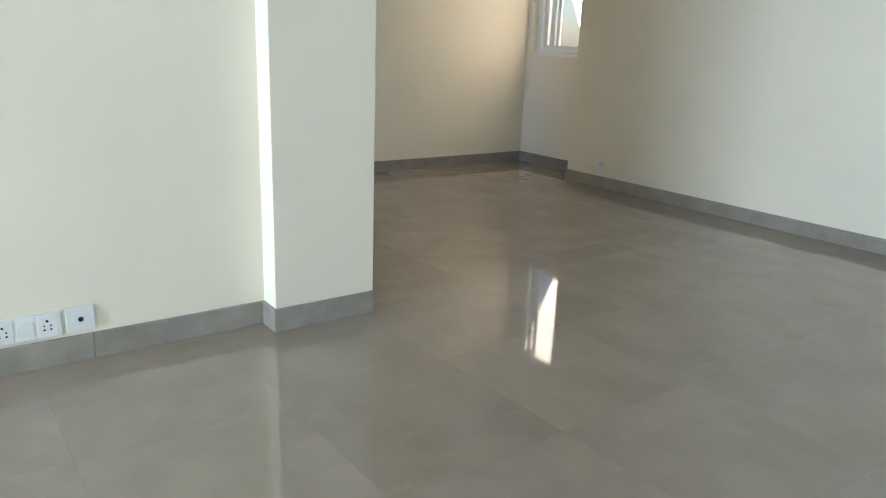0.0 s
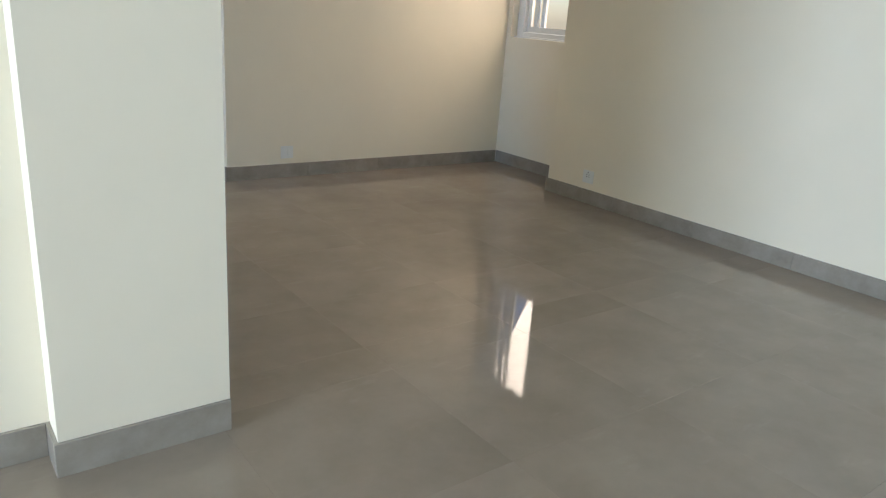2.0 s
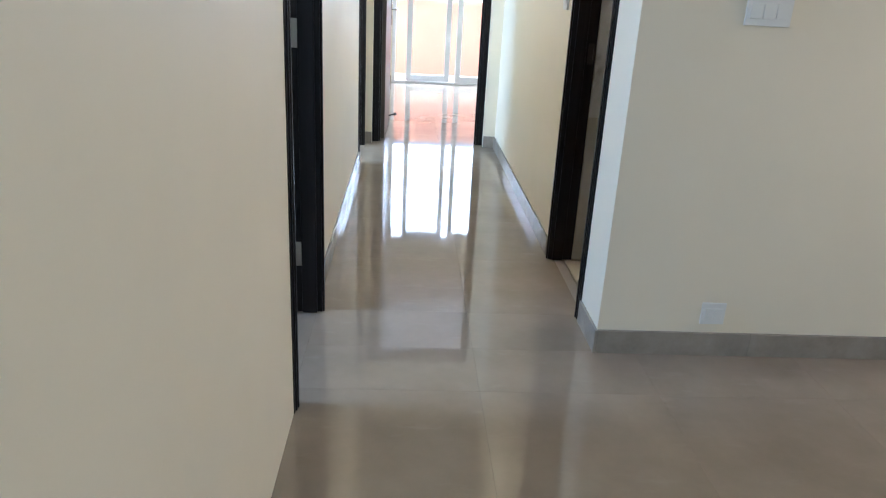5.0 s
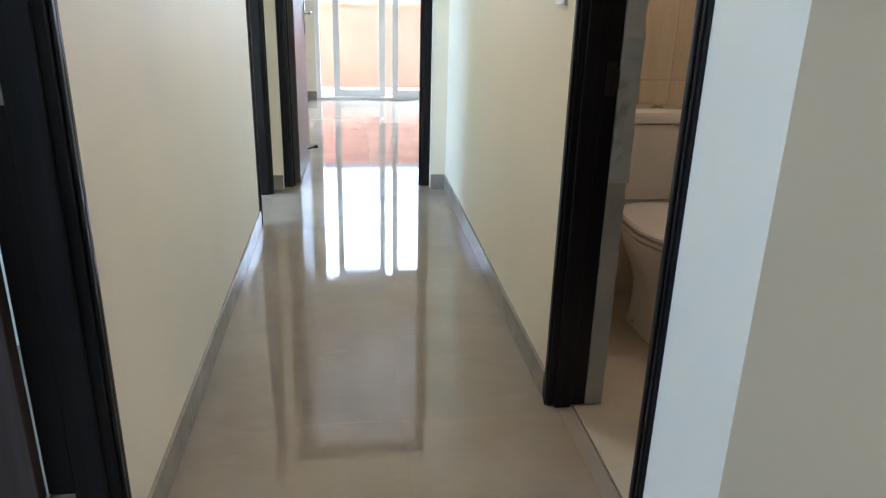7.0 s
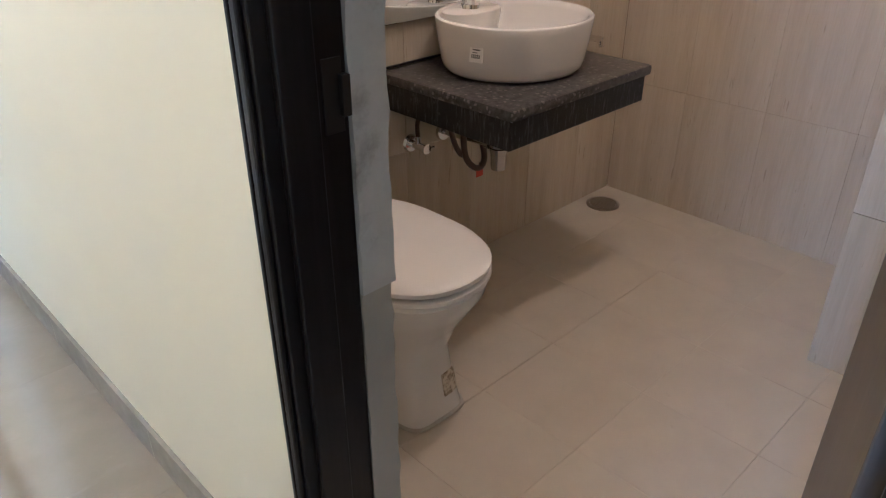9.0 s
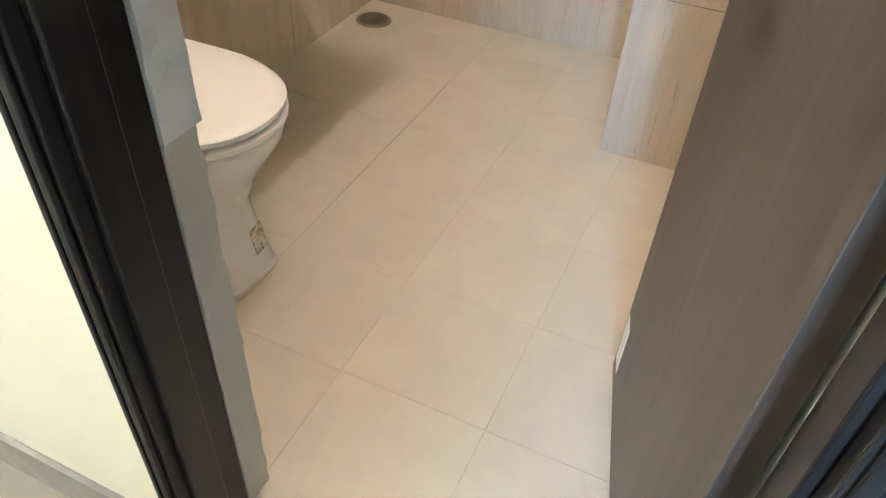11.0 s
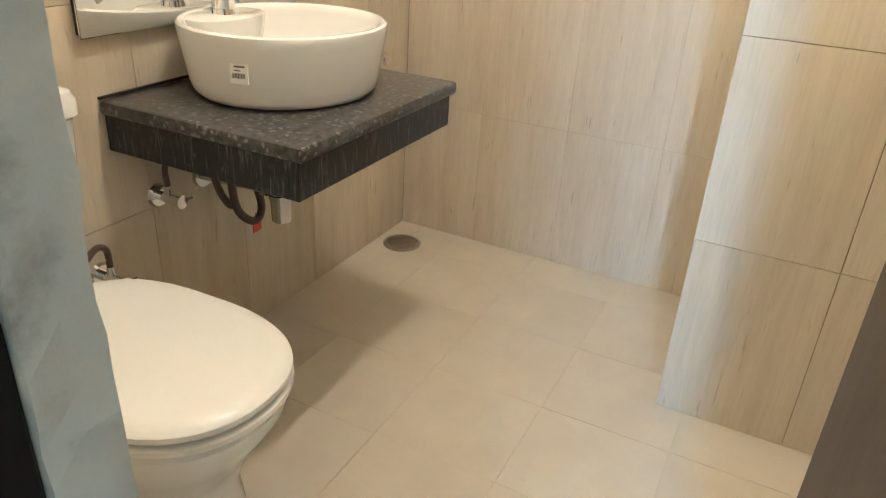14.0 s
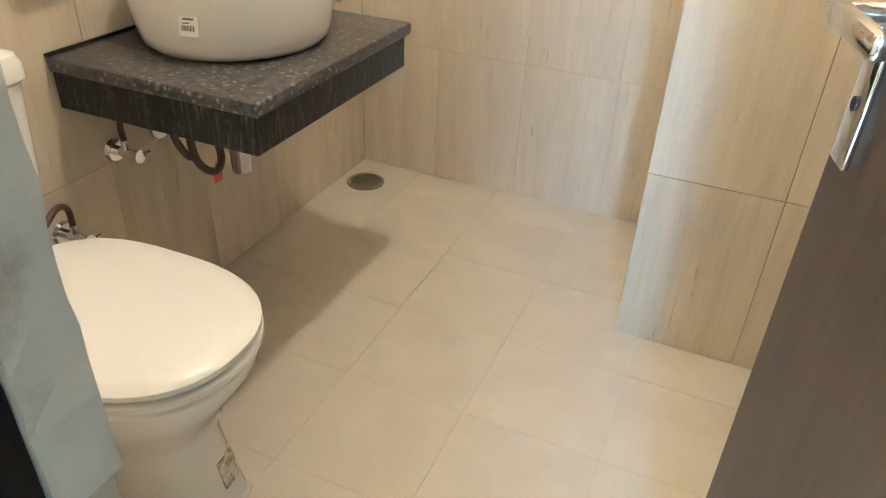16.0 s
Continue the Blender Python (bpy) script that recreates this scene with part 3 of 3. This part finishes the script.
def toilet(cx, wall):
    t = thing("toilet", "white ceramic close-coupled toilet with closed lid", "toilet", (cx, wall, 0))
    # local y runs from the wall (0) towards the room (negative)
    sections = [(-0.37, 0.098, -0.540, -0.20, 0.0, 5), (-0.37, 0.094, -0.535, -0.20, 0.02, 5), (-0.37, 0.088, -0.518, -0.20, 0.10, 4), (-0.37, 0.093, -0.505, -0.19, 0.18, 3.2),
                (-0.38, 0.120, -0.535, -0.18, 0.25, 2.7), (-0.39, 0.155, -0.58, -0.17, 0.315, 2.4), (-0.40, 0.172, -0.608, -0.15, 0.36, 2.3),
                (-0.40, 0.176, -0.616, -0.14, 0.390, 2.3), (-0.40, 0.172, -0.61, -0.14, 0.397, 2.3)]
    part("bowl", loft([rounded_loop(0, cy, hw, f, b, z, power=p) for cy, hw, f, b, z, p in sections]), CERAMIC, t, "", True)
    seat = [(0.174, -0.617, 0.401), (0.180, -0.624, 0.405), (0.180, -0.624, 0.414), (0.175, -0.618, 0.418)]
    part("seat", loft([rounded_loop(0, -0.40, hw, f, -0.12, z, power=2.25) for hw, f, z in seat]), SEATP, t, "", True)
    lid = [(0.172, -0.615, 0.424), (0.179, -0.623, 0.428), (0.179, -0.623, 0.438), (0.172, -0.613, 0.446), (0.15, -0.585, 0.450), (0.08, -0.50, 0.452)]
    part("lid", loft([rounded_loop(0, -0.40, hw, f, -0.12 + (0.179 - hw) * -0.6, z, power=2.25) for hw, f, z in lid]), SEATP, t, "", True)
    for x in (-0.07, 0.07):
        part("seat_hinge", rod((0.011, 0.011, (x - 0.02, -0.125, 0.421), (x + 0.02, -0.125, 0.421))), SEATP, t, "", True)
    # shelf under the tank
    part("tank_shelf", boxes((-0.105, 0.105, -0.20, -0.012, 0.30, 0.384), bevel=0.014), CERAMIC, t, "", True)

    part("tank_neck", boxes((-0.12, 0.04, -0.115, -0.02, 0.384, 0.46), bevel=0.01), CERAMIC, t, "", True)

    def rect(hw, y0, y1, z, r=0.03, k=5):
        out = []
        for sx, sy, a0 in ((1, 1, 0), (-1, 1, 90), (-1, -1, 180), (1, -1, 270)):
            for i in range(k + 1):
                a = radians(a0 + 90 * i / k)
                px, py = (hw - r), ((y1 - r) if sy > 0 else (y0 + r))
                out.append((-0.045 + sx * px + r * math.cos(a), py + r * math.sin(a), z))
        return out
    tank = [(0.129, -0.125, 0.455), (0.133, -0.132, 0.462), (0.144, -0.168, 0.60), (0.150, -0.178, 0.758)]
    part("tank", loft([rect(hw, f, -0.006, z) for hw, f, z in tank]), CERAMIC, t, "", True)
    lidt = [(0.151, -0.181, 0.761), (0.156, -0.186, 0.766), (0.156, -0.186, 0.79), (0.151, -0.181, 0.803), (0.13, -0.16, 0.81)]
    tl = part("tank_lid", loft([rect(hw, f, -0.004, z) for hw, f, z in lidt]), CERAMIC, t, "", True)
    part("flush_button", rod((0.023, 0.021, (-0.01, -0.1, 0.8085), (-0.01, -0.1, 0.8165)), (0.012, 0.011, (-0.01, -0.1, 0.8165), (-0.01, -0.1, 0.821)), n=28), BRASS, tl, "dull metal flush button", True)
    for x in (-0.112, 0.112):
        part("floor_bolt", rod((0.008, 0.006, (x * 0.86, -0.33, 0.03), (x * 1.0, -0.33, 0.034))), CHROME, t, "", True)
    # cement line and label left on the foot
    part("cement_line", loft([rounded_loop(0, -0.37, hw, f, -0.20, z, power=5) for hw, f, z in ((0.1035, -0.546, 0.0), (0.1025, -0.545, 0.004), (0.097, -0.539, 0.0065))]),
         RAWJAMB, t, "dirty cement line round the foot")

    def front_y(x, z):
        k = (z - 0.02) / 0.08
        hw, f = 0.094 - 0.006 * k, -0.535 + 0.017 * k
        return -0.37 + (f + 0.37) * (1 - min(abs(x) / hw, 0.999) ** 4.4) ** (1 / 4.4)

    xs = [0.018 + 0.052 * i / 7 for i in range(8)]
    rings = []
    for z in (0.055, 0.07, 0.09, 0.105, 0.115):
        rings.append([(x, front_y(x, z) - 0.0035, z) for x in xs] + [(x, front_y(x, z) + 0.003, z) for x in reversed(xs)])
    part("foot_label", loft(rings), LABEL, t, "worn stained paper label", True)
    return t


toilet(1.618, BY - 0.002)


def angle_valve(name, at, label):
    v = thing(name, label, "valve", at, 0)
    part("flange", rod((0.028, 0.024, (0, 0, 0), (0, -0.008, 0))), CHROME, v, "", True)
    part("body", rod((0.011, 0.011, (0, -0.006, 0), (0, -0.05, 0)), (0.009, 0.008, (0, -0.035, 0), (0.0, -0.035, 0.03))), CHROME, v, "", True)
    part("knob", rod((0.013, 0.015, (0, -0.05, 0), (0, -0.075, 0)), (0.004, 0.004, (0, -0.07, 0), (0.03, -0.072, 0.0))), CHROME, v, "", True)
    return v


angle_valve("angle_valve", (1.836, BY, 0.36), "chrome angle valve beside the toilet tank")
angle_valve("angle_valve", (2.009, BY, 0.482), "chrome angle valve under the basin counter")
solid("flush_hose", tube([(1.836, BY - 0.035, 0.392), (1.832, BY - 0.036, 0.43), (1.80, BY - 0.05, 0.45), (1.76, BY - 0.06, 0.435), (1.72, BY - 0.08, 0.428)], 0.007), HOSE,
      "dark braided hose between valve and toilet tank", "hose", smooth=True)


# ---- basin counter ----
def counter():
    c = thing("basin_counter", "dark speckled granite counter slab with black apron, wall hung", "counter", (1.895, BY, 0))
    # local x 0 to 0.66, local y 0 (wall) to -0.483
    part("slab", boxes((0, 0.602, -0.488, -0.002, 0.690, 0.72), bevel=0.009), GRANITE, c, "speckled grey granite top", True)
    part("front_apron", boxes((0.01, 0.59, -0.474, -0.454, 0.615, 0.691), bevel=0.0015), APRON, c, "scratched black granite apron")
    part("side_apron", boxes((0.01, 0.03, -0.4535, -0.002, 0.615, 0.691), bevel=0.0015), APRON, c, "scratched black granite apron")
    part("side_apron", boxes((0.57, 0.59, -0.4535, -0.002, 0.615, 0.691), bevel=0.0015), APRON, c, "scratched black granite apron")
    part("caulk_line", boxes((0.002, 0.60, -0.006, -0.0005, 0.7205, 0.726)), DARKM, c)
    return c


counter()
BCX, BCY = 2.198, 1.585


def basin():
    b = thing("wash_basin", "round white ceramic vessel basin on the granite counter", "basin", (BCX, BCY, 0.72))
    prof = [(0.0, 0.001), (0.170, 0.001), (0.186, 0.005), (0.195, 0.016), (0.200, 0.035), (0.2075, 0.080), (0.2135, 0.122), (0.2155, 0.136), (0.2145, 0.1425),
            (0.210, 0.146), (0.204, 0.1455), (0.199, 0.141), (0.195, 0.130), (0.186, 0.085), (0.165, 0.055), (0.10, 0.040), (0.024, 0.034), (0.0, 0.034)]
    part("bowl", lathe(prof, (0, 0, 0), 72, 1.03, 0.97), CERAMIC, b, "", True)
    # tap deck cast into the rim at the back
    deck = [rounded_loop(-0.03, 0.135, hw, f, b, z, 40, 2.6) for hw, f, b, z in ((0.085, 0.085, 0.172, 0.055), (0.098, 0.076, 0.186, 0.128), (0.098, 0.077, 0.187, 0.139), (0.092, 0.083, 0.184, 0.1435))]
    part("tap_deck", loft(deck), CERAMIC, b, "", True)
    part("waste", rod((0.028, 0.028, (0, 0, 0.034), (0, 0, 0.039)), n=28), CHROME, b, "", True)
    part("overflow_ring", rod((0.011, 0.011, (0.03, -0.188, 0.115), (0.03, -0.181, 0.114))), BRASS, b, "", True)
    # paper label on the side
    ang = radians(196)
    cx, cy = 0.2095 * 1.03 * math.cos(ang), 0.2095 * 0.97 * math.sin(ang)
    lab = part("label", boxes((-0.022, 0.022, -0.002, 0.004, -0.024, 0.024), bevel=0.0004), PAPER, b, "white product label with bar code")
    lab.matrix_basis = pose(cx, cy, 0.078, -7, 0, 196 + 90) @ Matrix.Scale(0.82, 4)
    bars = bmesh.new()
    x = -0.015
    for i in range(14):
        wdt = 0.0008 + 0.0009 * (i % 3 == 0)
        box(bars, x, x + wdt, -0.0026, -0.002, -0.012, 0.0)
        x += 0.0022
    box(bars, -0.012, 0.014, -0.0026, -0.002, 0.012, 0.016)
    box(bars, -0.012, 0.004, -0.0026, -0.002, 0.004, 0.0065)
    part("bar_code", bars, INK, lab)
    return b


basin()


def tap():
    t = thing("basin_tap", "chrome single lever basin mixer tap", "tap", (BCX - 0.035, BCY + 0.135, 0.8625), 0)
    part("body", rod((0.026, 0.024, (0, 0, 0), (0, 0, 0.012)), (0.021, 0.021, (0, 0, 0.012), (0, 0, 0.12)), (0.0215, 0.019, (0, 0, 0.125), (0, 0, 0.15)), n=32), CHROME, t, "", True)
    part("spout", rod((0.013, 0.012, (0, 0, 0.085), (0.045, -0.115, 0.088)), (0.013, 0.012, (0.0435, -0.111, 0.09), (0.0435, -0.111, 0.07)), n=24), CHROME, t, "", True)
    part("lever", rod((0.006, 0.005, (0, 0, 0.142), (0.035, -0.085, 0.15)), n=16), CHROME, t, "", True)
    part("badge", boxes((-0.008, 0.008, -0.0275, -0.026, 0.012, 0.03)), PAPER, t)
    return t


tap()

# trap, hoses and tag under the counter
trap = thing("bottle_trap", "chrome waste trap under the counter", "trap", (2.121, 1.555, 0.445))
part("cup", rod((0.021, 0.024, (0, 0, -0.002), (0, 0, 0.05)), (0.026, 0.027, (0, 0, 0.05), (0, 0, 0.062)), (0.027, 0.027, (0, 0, 0.066), (0, 0, 0.09)), n=28), TRAPM, trap, "", True)
part("tail_pipe", rod((0.016, 0.016, (0, 0, 0.085), (0.04, 0.02, 0.24))), TRAPM, trap, "", True)
part("outlet_pipe", rod((0.013, 0.013, (0, 0.0, 0.07), (0.023, 0.24, 0.045)), (0.019, 0.019, (0.002, 0.03, 0.067), (0.004, 0.05, 0.065))), TRAPM, trap, "", True)
solid("tap_hose", tube([(2.16, 1.73, 0.62), (2.125, 1.70, 0.54), (2.098, 1.665, 0.46), (2.112, 1.645, 0.425), (2.14, 1.64, 0.418), (2.165, 1.65, 0.45), (2.16, 1.68, 0.54), (2.18, 1.73, 0.62)], 0.0095), HOSE,
      "dark rubber tap hose looped under the counter", "hose", smooth=True)
solid("tap_hose", tube([(2.10, 1.74, 0.63), (2.085, 1.72, 0.56), (2.088, 1.70, 0.49), (2.10, 1.68, 0.455), (2.118, 1.69, 0.48), (2.125, 1.71, 0.55), (2.14, 1.74, 0.63)], 0.0085), HOSE,
      "dark rubber tap hose hanging beside another under the counter", "hose", smooth=True)
solid("supply_hose", tube([(2.009, BY - 0.035, 0.512), (2.008, BY - 0.037, 0.56), (2.03, BY - 0.06, 0.60), (2.06, BY - 0.08, 0.625)], 0.007), HOSE,
      "dark hose rising from the angle valve", "hose", smooth=True)
tag = thing("hose_tag", "small red plastic tag hanging on the hose", "tag", (2.132, 1.637, 0.39))
part("tag_plate", boxes((-0.014, 0.014, -0.001, 0.001, 0.0, 0.032), bevel=0.0004), RED, tag)
part("tag_string", rod((0.001, 0.001, (0, 0, 0.03), (0, 0.003, 0.045)), n=6), HOSE, tag)
pipe = thing("wall_pipe_end", "chrome pipe flange on the tiled wall", "pipe", (2.144, BY, 0.457))
part("flange", rod((0.03, 0.027, (0, 0, 0.03), (0, -0.009, 0.03))), CHROME, pipe, "", True)

# mirror, shower fittings, drain
mir = thing("wall_mirror", "frameless rectangular wall mirror above the basin", "mirror", (1.868, BY, 0.84))
part("backing", boxes((0.006, 0.622, -0.014, -0.001, 0.006, 0.86)), DARKM, mir)
part("mirror_glass", boxes((0, 0.628, -0.019, -0.0145, 0, 0.866), bevel=0.0018), MIRROR, mir)

div = thing("shower_diverter", "chrome shower mixer with dark levers on the wall", "shower mixer", (2.70, BY, 0.98))
part("plate", boxes((-0.035, 0.035, -0.008, 0, -0.06, 0.10), bevel=0.003), DARKM, div, "dark wall plate", True)
part("knob", rod((0.024, 0.022, (0, -0.006, 0.065), (0, -0.035, 0.065)), (0.006, 0.006, (0, -0.03, 0.065), (0.05, -0.034, 0.07))), CHROME, div, "", True)
part("knob", rod((0.026, 0.024, (0, -0.006, -0.025), (0, -0.045, -0.025)), (0.008, 0.007, (0, -0.04, -0.025), (0.055, -0.045, -0.02))), CHROME, div, "", True)
sp = thing("wall_spout", "chrome wall spout low beside the counter", "tap", (2.86, BY, 0.66))
part("flange", rod((0.025, 0.022, (0, 0, 0), (0, -0.007, 0))), CHROME, sp, "", True)
part("spout", rod((0.011, 0.011, (0, -0.005, 0), (0, -0.07, 0)), (0.011, 0.010, (0, -0.062, 0.002), (0, -0.068, -0.025))), CHROME, sp, "", True)


def drain():
    d = thing("floor_drain", "round steel floor drain with a slotted grate", "drain", (2.954, 1.715, -0.008))
    part("ring", lathe([(0.060, 0.0), (0.066, 0.0), (0.066, 0.0085), (0.063, 0.0105), (0.055, 0.0105), (0.052, 0.006), (0.052, 0.0)], (0, 0, 0), 40), BRASS, d, "", True)
    # Flat disc, painted black for the shade below the grate.
    part("well_shade", rod((0.052, 0.052, (0, 0, 0.0005), (0, 0, 0.0035)), n=32), BLACK, d)
    for k in range(-4, 5):
        x = k * 0.0108
        hl = math.sqrt(max(0.05 ** 2 - x * x, 0.0001))
        part("grate_bar", boxes((x - 0.0027, x + 0.0027, -hl, hl, 0.0045, 0.0075)), BRASS, d)
    return d


drain()


# ---- lamps ----
def downlight(name, label, at, r, mat):
    d = thing(name, label, "ceiling light", at)
    part("trim_ring", lathe([(r, 0.0), (r + 0.014, 0.0), (r + 0.014, -0.006), (r + 0.004, -0.012), (r, -0.009)], (0, 0, 0), 36), PLASTIC, d, "", True)
    part("diffuser", rod((r, r, (0, 0, -0.001), (0, 0, -0.007)), n=36), mat, d)
    return d


downlight("ceiling_light", "round white recessed ceiling light in the corridor", (0.47, 1.72, H), 0.048, LED)
downlight("ceiling_light", "round warm ceiling light in the bathroom", (2.065, 0.99, 2.45), 0.06, WARM)

def point_light(name, at, watts, radius, color):
    d = bpy.data.lights.new(name, "POINT")
    d.energy, d.shadow_soft_size, d.color = watts, radius, color
    o = new(name, d)
    o.location = at
    return o


point_light("bath_ceiling_bulb", (2.065, 0.99, 2.40), 22, 0.04, (1.0, 0.70, 0.45))
point_light("corridor_bulb", (0.47, 1.72, H - 0.03), 42, 0.04, (1.0, 0.88, 0.64))


# ---- skirting ----
def skirting(name, runs, label):
    """Skirting tiles along straight runs: (x0, y0, x1, y1, outward x, outward y)."""
    s = thing(name, label, "baseboard", kind="structure")
    for x0, y0, x1, y1, nx, ny in runs:
        d = Vector((x1 - x0, y1 - y0, 0))
        n = max(1, round(d.length / 0.61))
        for i in range(n):
            a = Vector((x0, y0, 0)) + d * (i / n)
            b = Vector((x0, y0, 0)) + d * ((i + 1) / n)
            u = d.normalized() * 0.0007
            a, b = a + u, b - u
            lo = (min(a.x, b.x, a.x + nx * 0.011, b.x + nx * 0.011), max(a.x, b.x, a.x + nx * 0.011, b.x + nx * 0.011))
            hi = (min(a.y, b.y, a.y + ny * 0.011, b.y + ny * 0.011), max(a.y, b.y, a.y + ny * 0.011, b.y + ny * 0.011))
            part("skirting_tile", boxes((*lo, *hi, 0.0, SK), bevel=0.0012), SKIRT, s)


skirting("baseboard_living", [(-7.2, -2.70, -0.441, -2.70, 0, -1), (-0.43, -2.70, -0.43, -2.812, -1, 0), (-0.441, -2.812, 0.0, -2.812, 0, -1),
                              (3.04, -6.5, 3.04, -0.975, -1, 0), (3.029, -0.975, 3.368, -0.975, 0, 1), (3.379, -0.964, 3.379, -0.011, -1, 0),
                              (1.05, 0.0, 3.368, 0.0, 0, -1)], "grey stone skirting tiles")
skirting("baseboard_corridor", [(-0.03, 0.338, -0.03, 2.776, 1, 0), (1.05, -0.011, 1.05, 0.258, -1, 0),
                                (1.05, 1.01, 1.05, 3.535, -1, 0), (0.955, 3.535, 1.039, 3.535, 0, -1), (-0.03, 3.535, 0.03, 3.535, 0, -1)], "grey stone skirting tiles")
skirting("baseboard_bedroom", [(-2.2, 7.33, 0.088, 7.33, 0, -1), (2.2, 3.68, 2.2, 7.33, -1, 0), (1.81, 7.33, 2.19, 7.33, 0, -1)], "grey stone skirting tiles")


# ---- floor and wall tiles ----
_cache = {}


def tile_mesh(kind, w, h, thick, mat, normal):
    key = (kind, round(w, 4), round(h, 4), normal)
    if key not in _cache:
        if normal == "z":
            bm = boxes((-w / 2, w / 2, -h / 2, h / 2, -thick, 0))
        elif normal == "y":
            bm = boxes((-w / 2, w / 2, 0, thick, -h / 2, h / 2))
        else:
            bm = boxes((0, thick, -w / 2, w / 2, -h / 2, h / 2))
        es = [e for e in bm.edges]
        bmesh.ops.bevel(bm, geom=es, offset=0.0003 if kind == "floor_tile" else 0.0007, segments=1, affect="EDGES")
        _cache[key] = finish(bm, kind, mat, False)
    return _cache[key]


def lay(kind, parent, mat, normal, u_lines, v_lines, plane, gap, thick, jitter=0.0003, skip=None):
    for u0, u1 in zip(u_lines, u_lines[1:]):
        for v0, v1 in zip(v_lines, v_lines[1:]):
            if skip and skip((u0 + u1) / 2, (v0 + v1) / 2):
                continue
            me = tile_mesh(kind, u1 - u0 - gap, v1 - v0 - gap, thick, mat, normal)
            o = new(kind, me)
            o.parent = parent
            j = random.uniform(-jitter, jitter)
            u, v = (u0 + u1) / 2, (v0 + v1) / 2
            o.location = (u, v, plane + j) if normal == "z" else ((u, plane + j, v) if normal == "y" else (plane + j, u, v))


def lines(lo, hi, origin, step):
    k = math.ceil((lo - origin) / step + 1e-6)
    out = [lo]
    while origin + k * step < hi - 1e-6:
        out.append(origin + k * step)
        k += 1
    out.append(hi)
    return out


S = 0.61


def outside(x, y):
    """No tile is laid under solid walls or in the bathroom."""
    return (y > -2.6 and x < -0.15 and y < 3.74) or (x > 1.14 and 0.0 < y < 3.64)


lay("floor_tile", floor, FLOOR, "z", lines(-7.2, 3.4, -0.02, S), lines(-6.5, -2.55, 0.92, S), 0.0, 0.0003, 0.003, 0.00008)
lay("floor_tile", floor, FLOOR, "z", lines(-0.15, 3.4, -0.02, S), lines(-2.55, 0.0, 0.92, S), 0.0, 0.0003, 0.003, 0.00008)
lay("floor_tile", floor, FLOOR, "z", lines(-0.15, 1.075, -0.02, S), lines(0.0, 3.64, 0.92, S), 0.0, 0.0003, 0.003, 0.00008)
lay("floor_tile", floor, FLOOR, "z", lines(-2.2, 2.2, -0.02, S), lines(3.64, 7.35, 0.92, S), 0.0, 0.0003, 0.003, 0.00008)
lay("floor_tile", floor, FLOOR, "z", lines(-2.2, -0.15, -0.02, S), lines(-2.55, 3.58, 0.92, S), 0.0, 0.0003, 0.003, 0.00008)
lay("floor_tile", bath_floor, BFLOOR, "z", [1.13, 1.48, 1.775, 2.07, 2.36, 2.655, 2.95, BX + 0.005], [0.2, 0.345, 0.66, 0.972, 1.273, 1.573, BY + 0.005], -0.004, 0.0007, 0.004, 0.0004)
ZL = [-0.004, 0.458, 0.90, 1.352, 1.804, 2.256, 2.45]
walls = {o.name: o for o in scene.collection.objects}
lay("wall_tile", walls["wall_bath_basin"], TRAV, "y", [1.226, 1.40, 1.695, 1.993, 2.277, 2.575, 2.87, BX], ZL, BY, 0.0012, T - 0.0005, 0.0005)
lay("wall_tile", walls["wall_bath_back"], TRAV, "x", [DY, 0.92, 1.22, 1.52, BY], ZL, BX, 0.0004, T - 0.0005, 0.0005)
lay("wall_tile", walls["wall_bath_duct"], TRAV, "x", [0.2, 0.432, DY], ZL, DX, 0.0014, T - 0.0005, 0.0005)
lay("wall_tile", walls["wall_bath_duct"], TRAV, "y", [DX, 2.82, BX], ZL, DY - T, 0.0010, T - 0.0005, 0.0003)
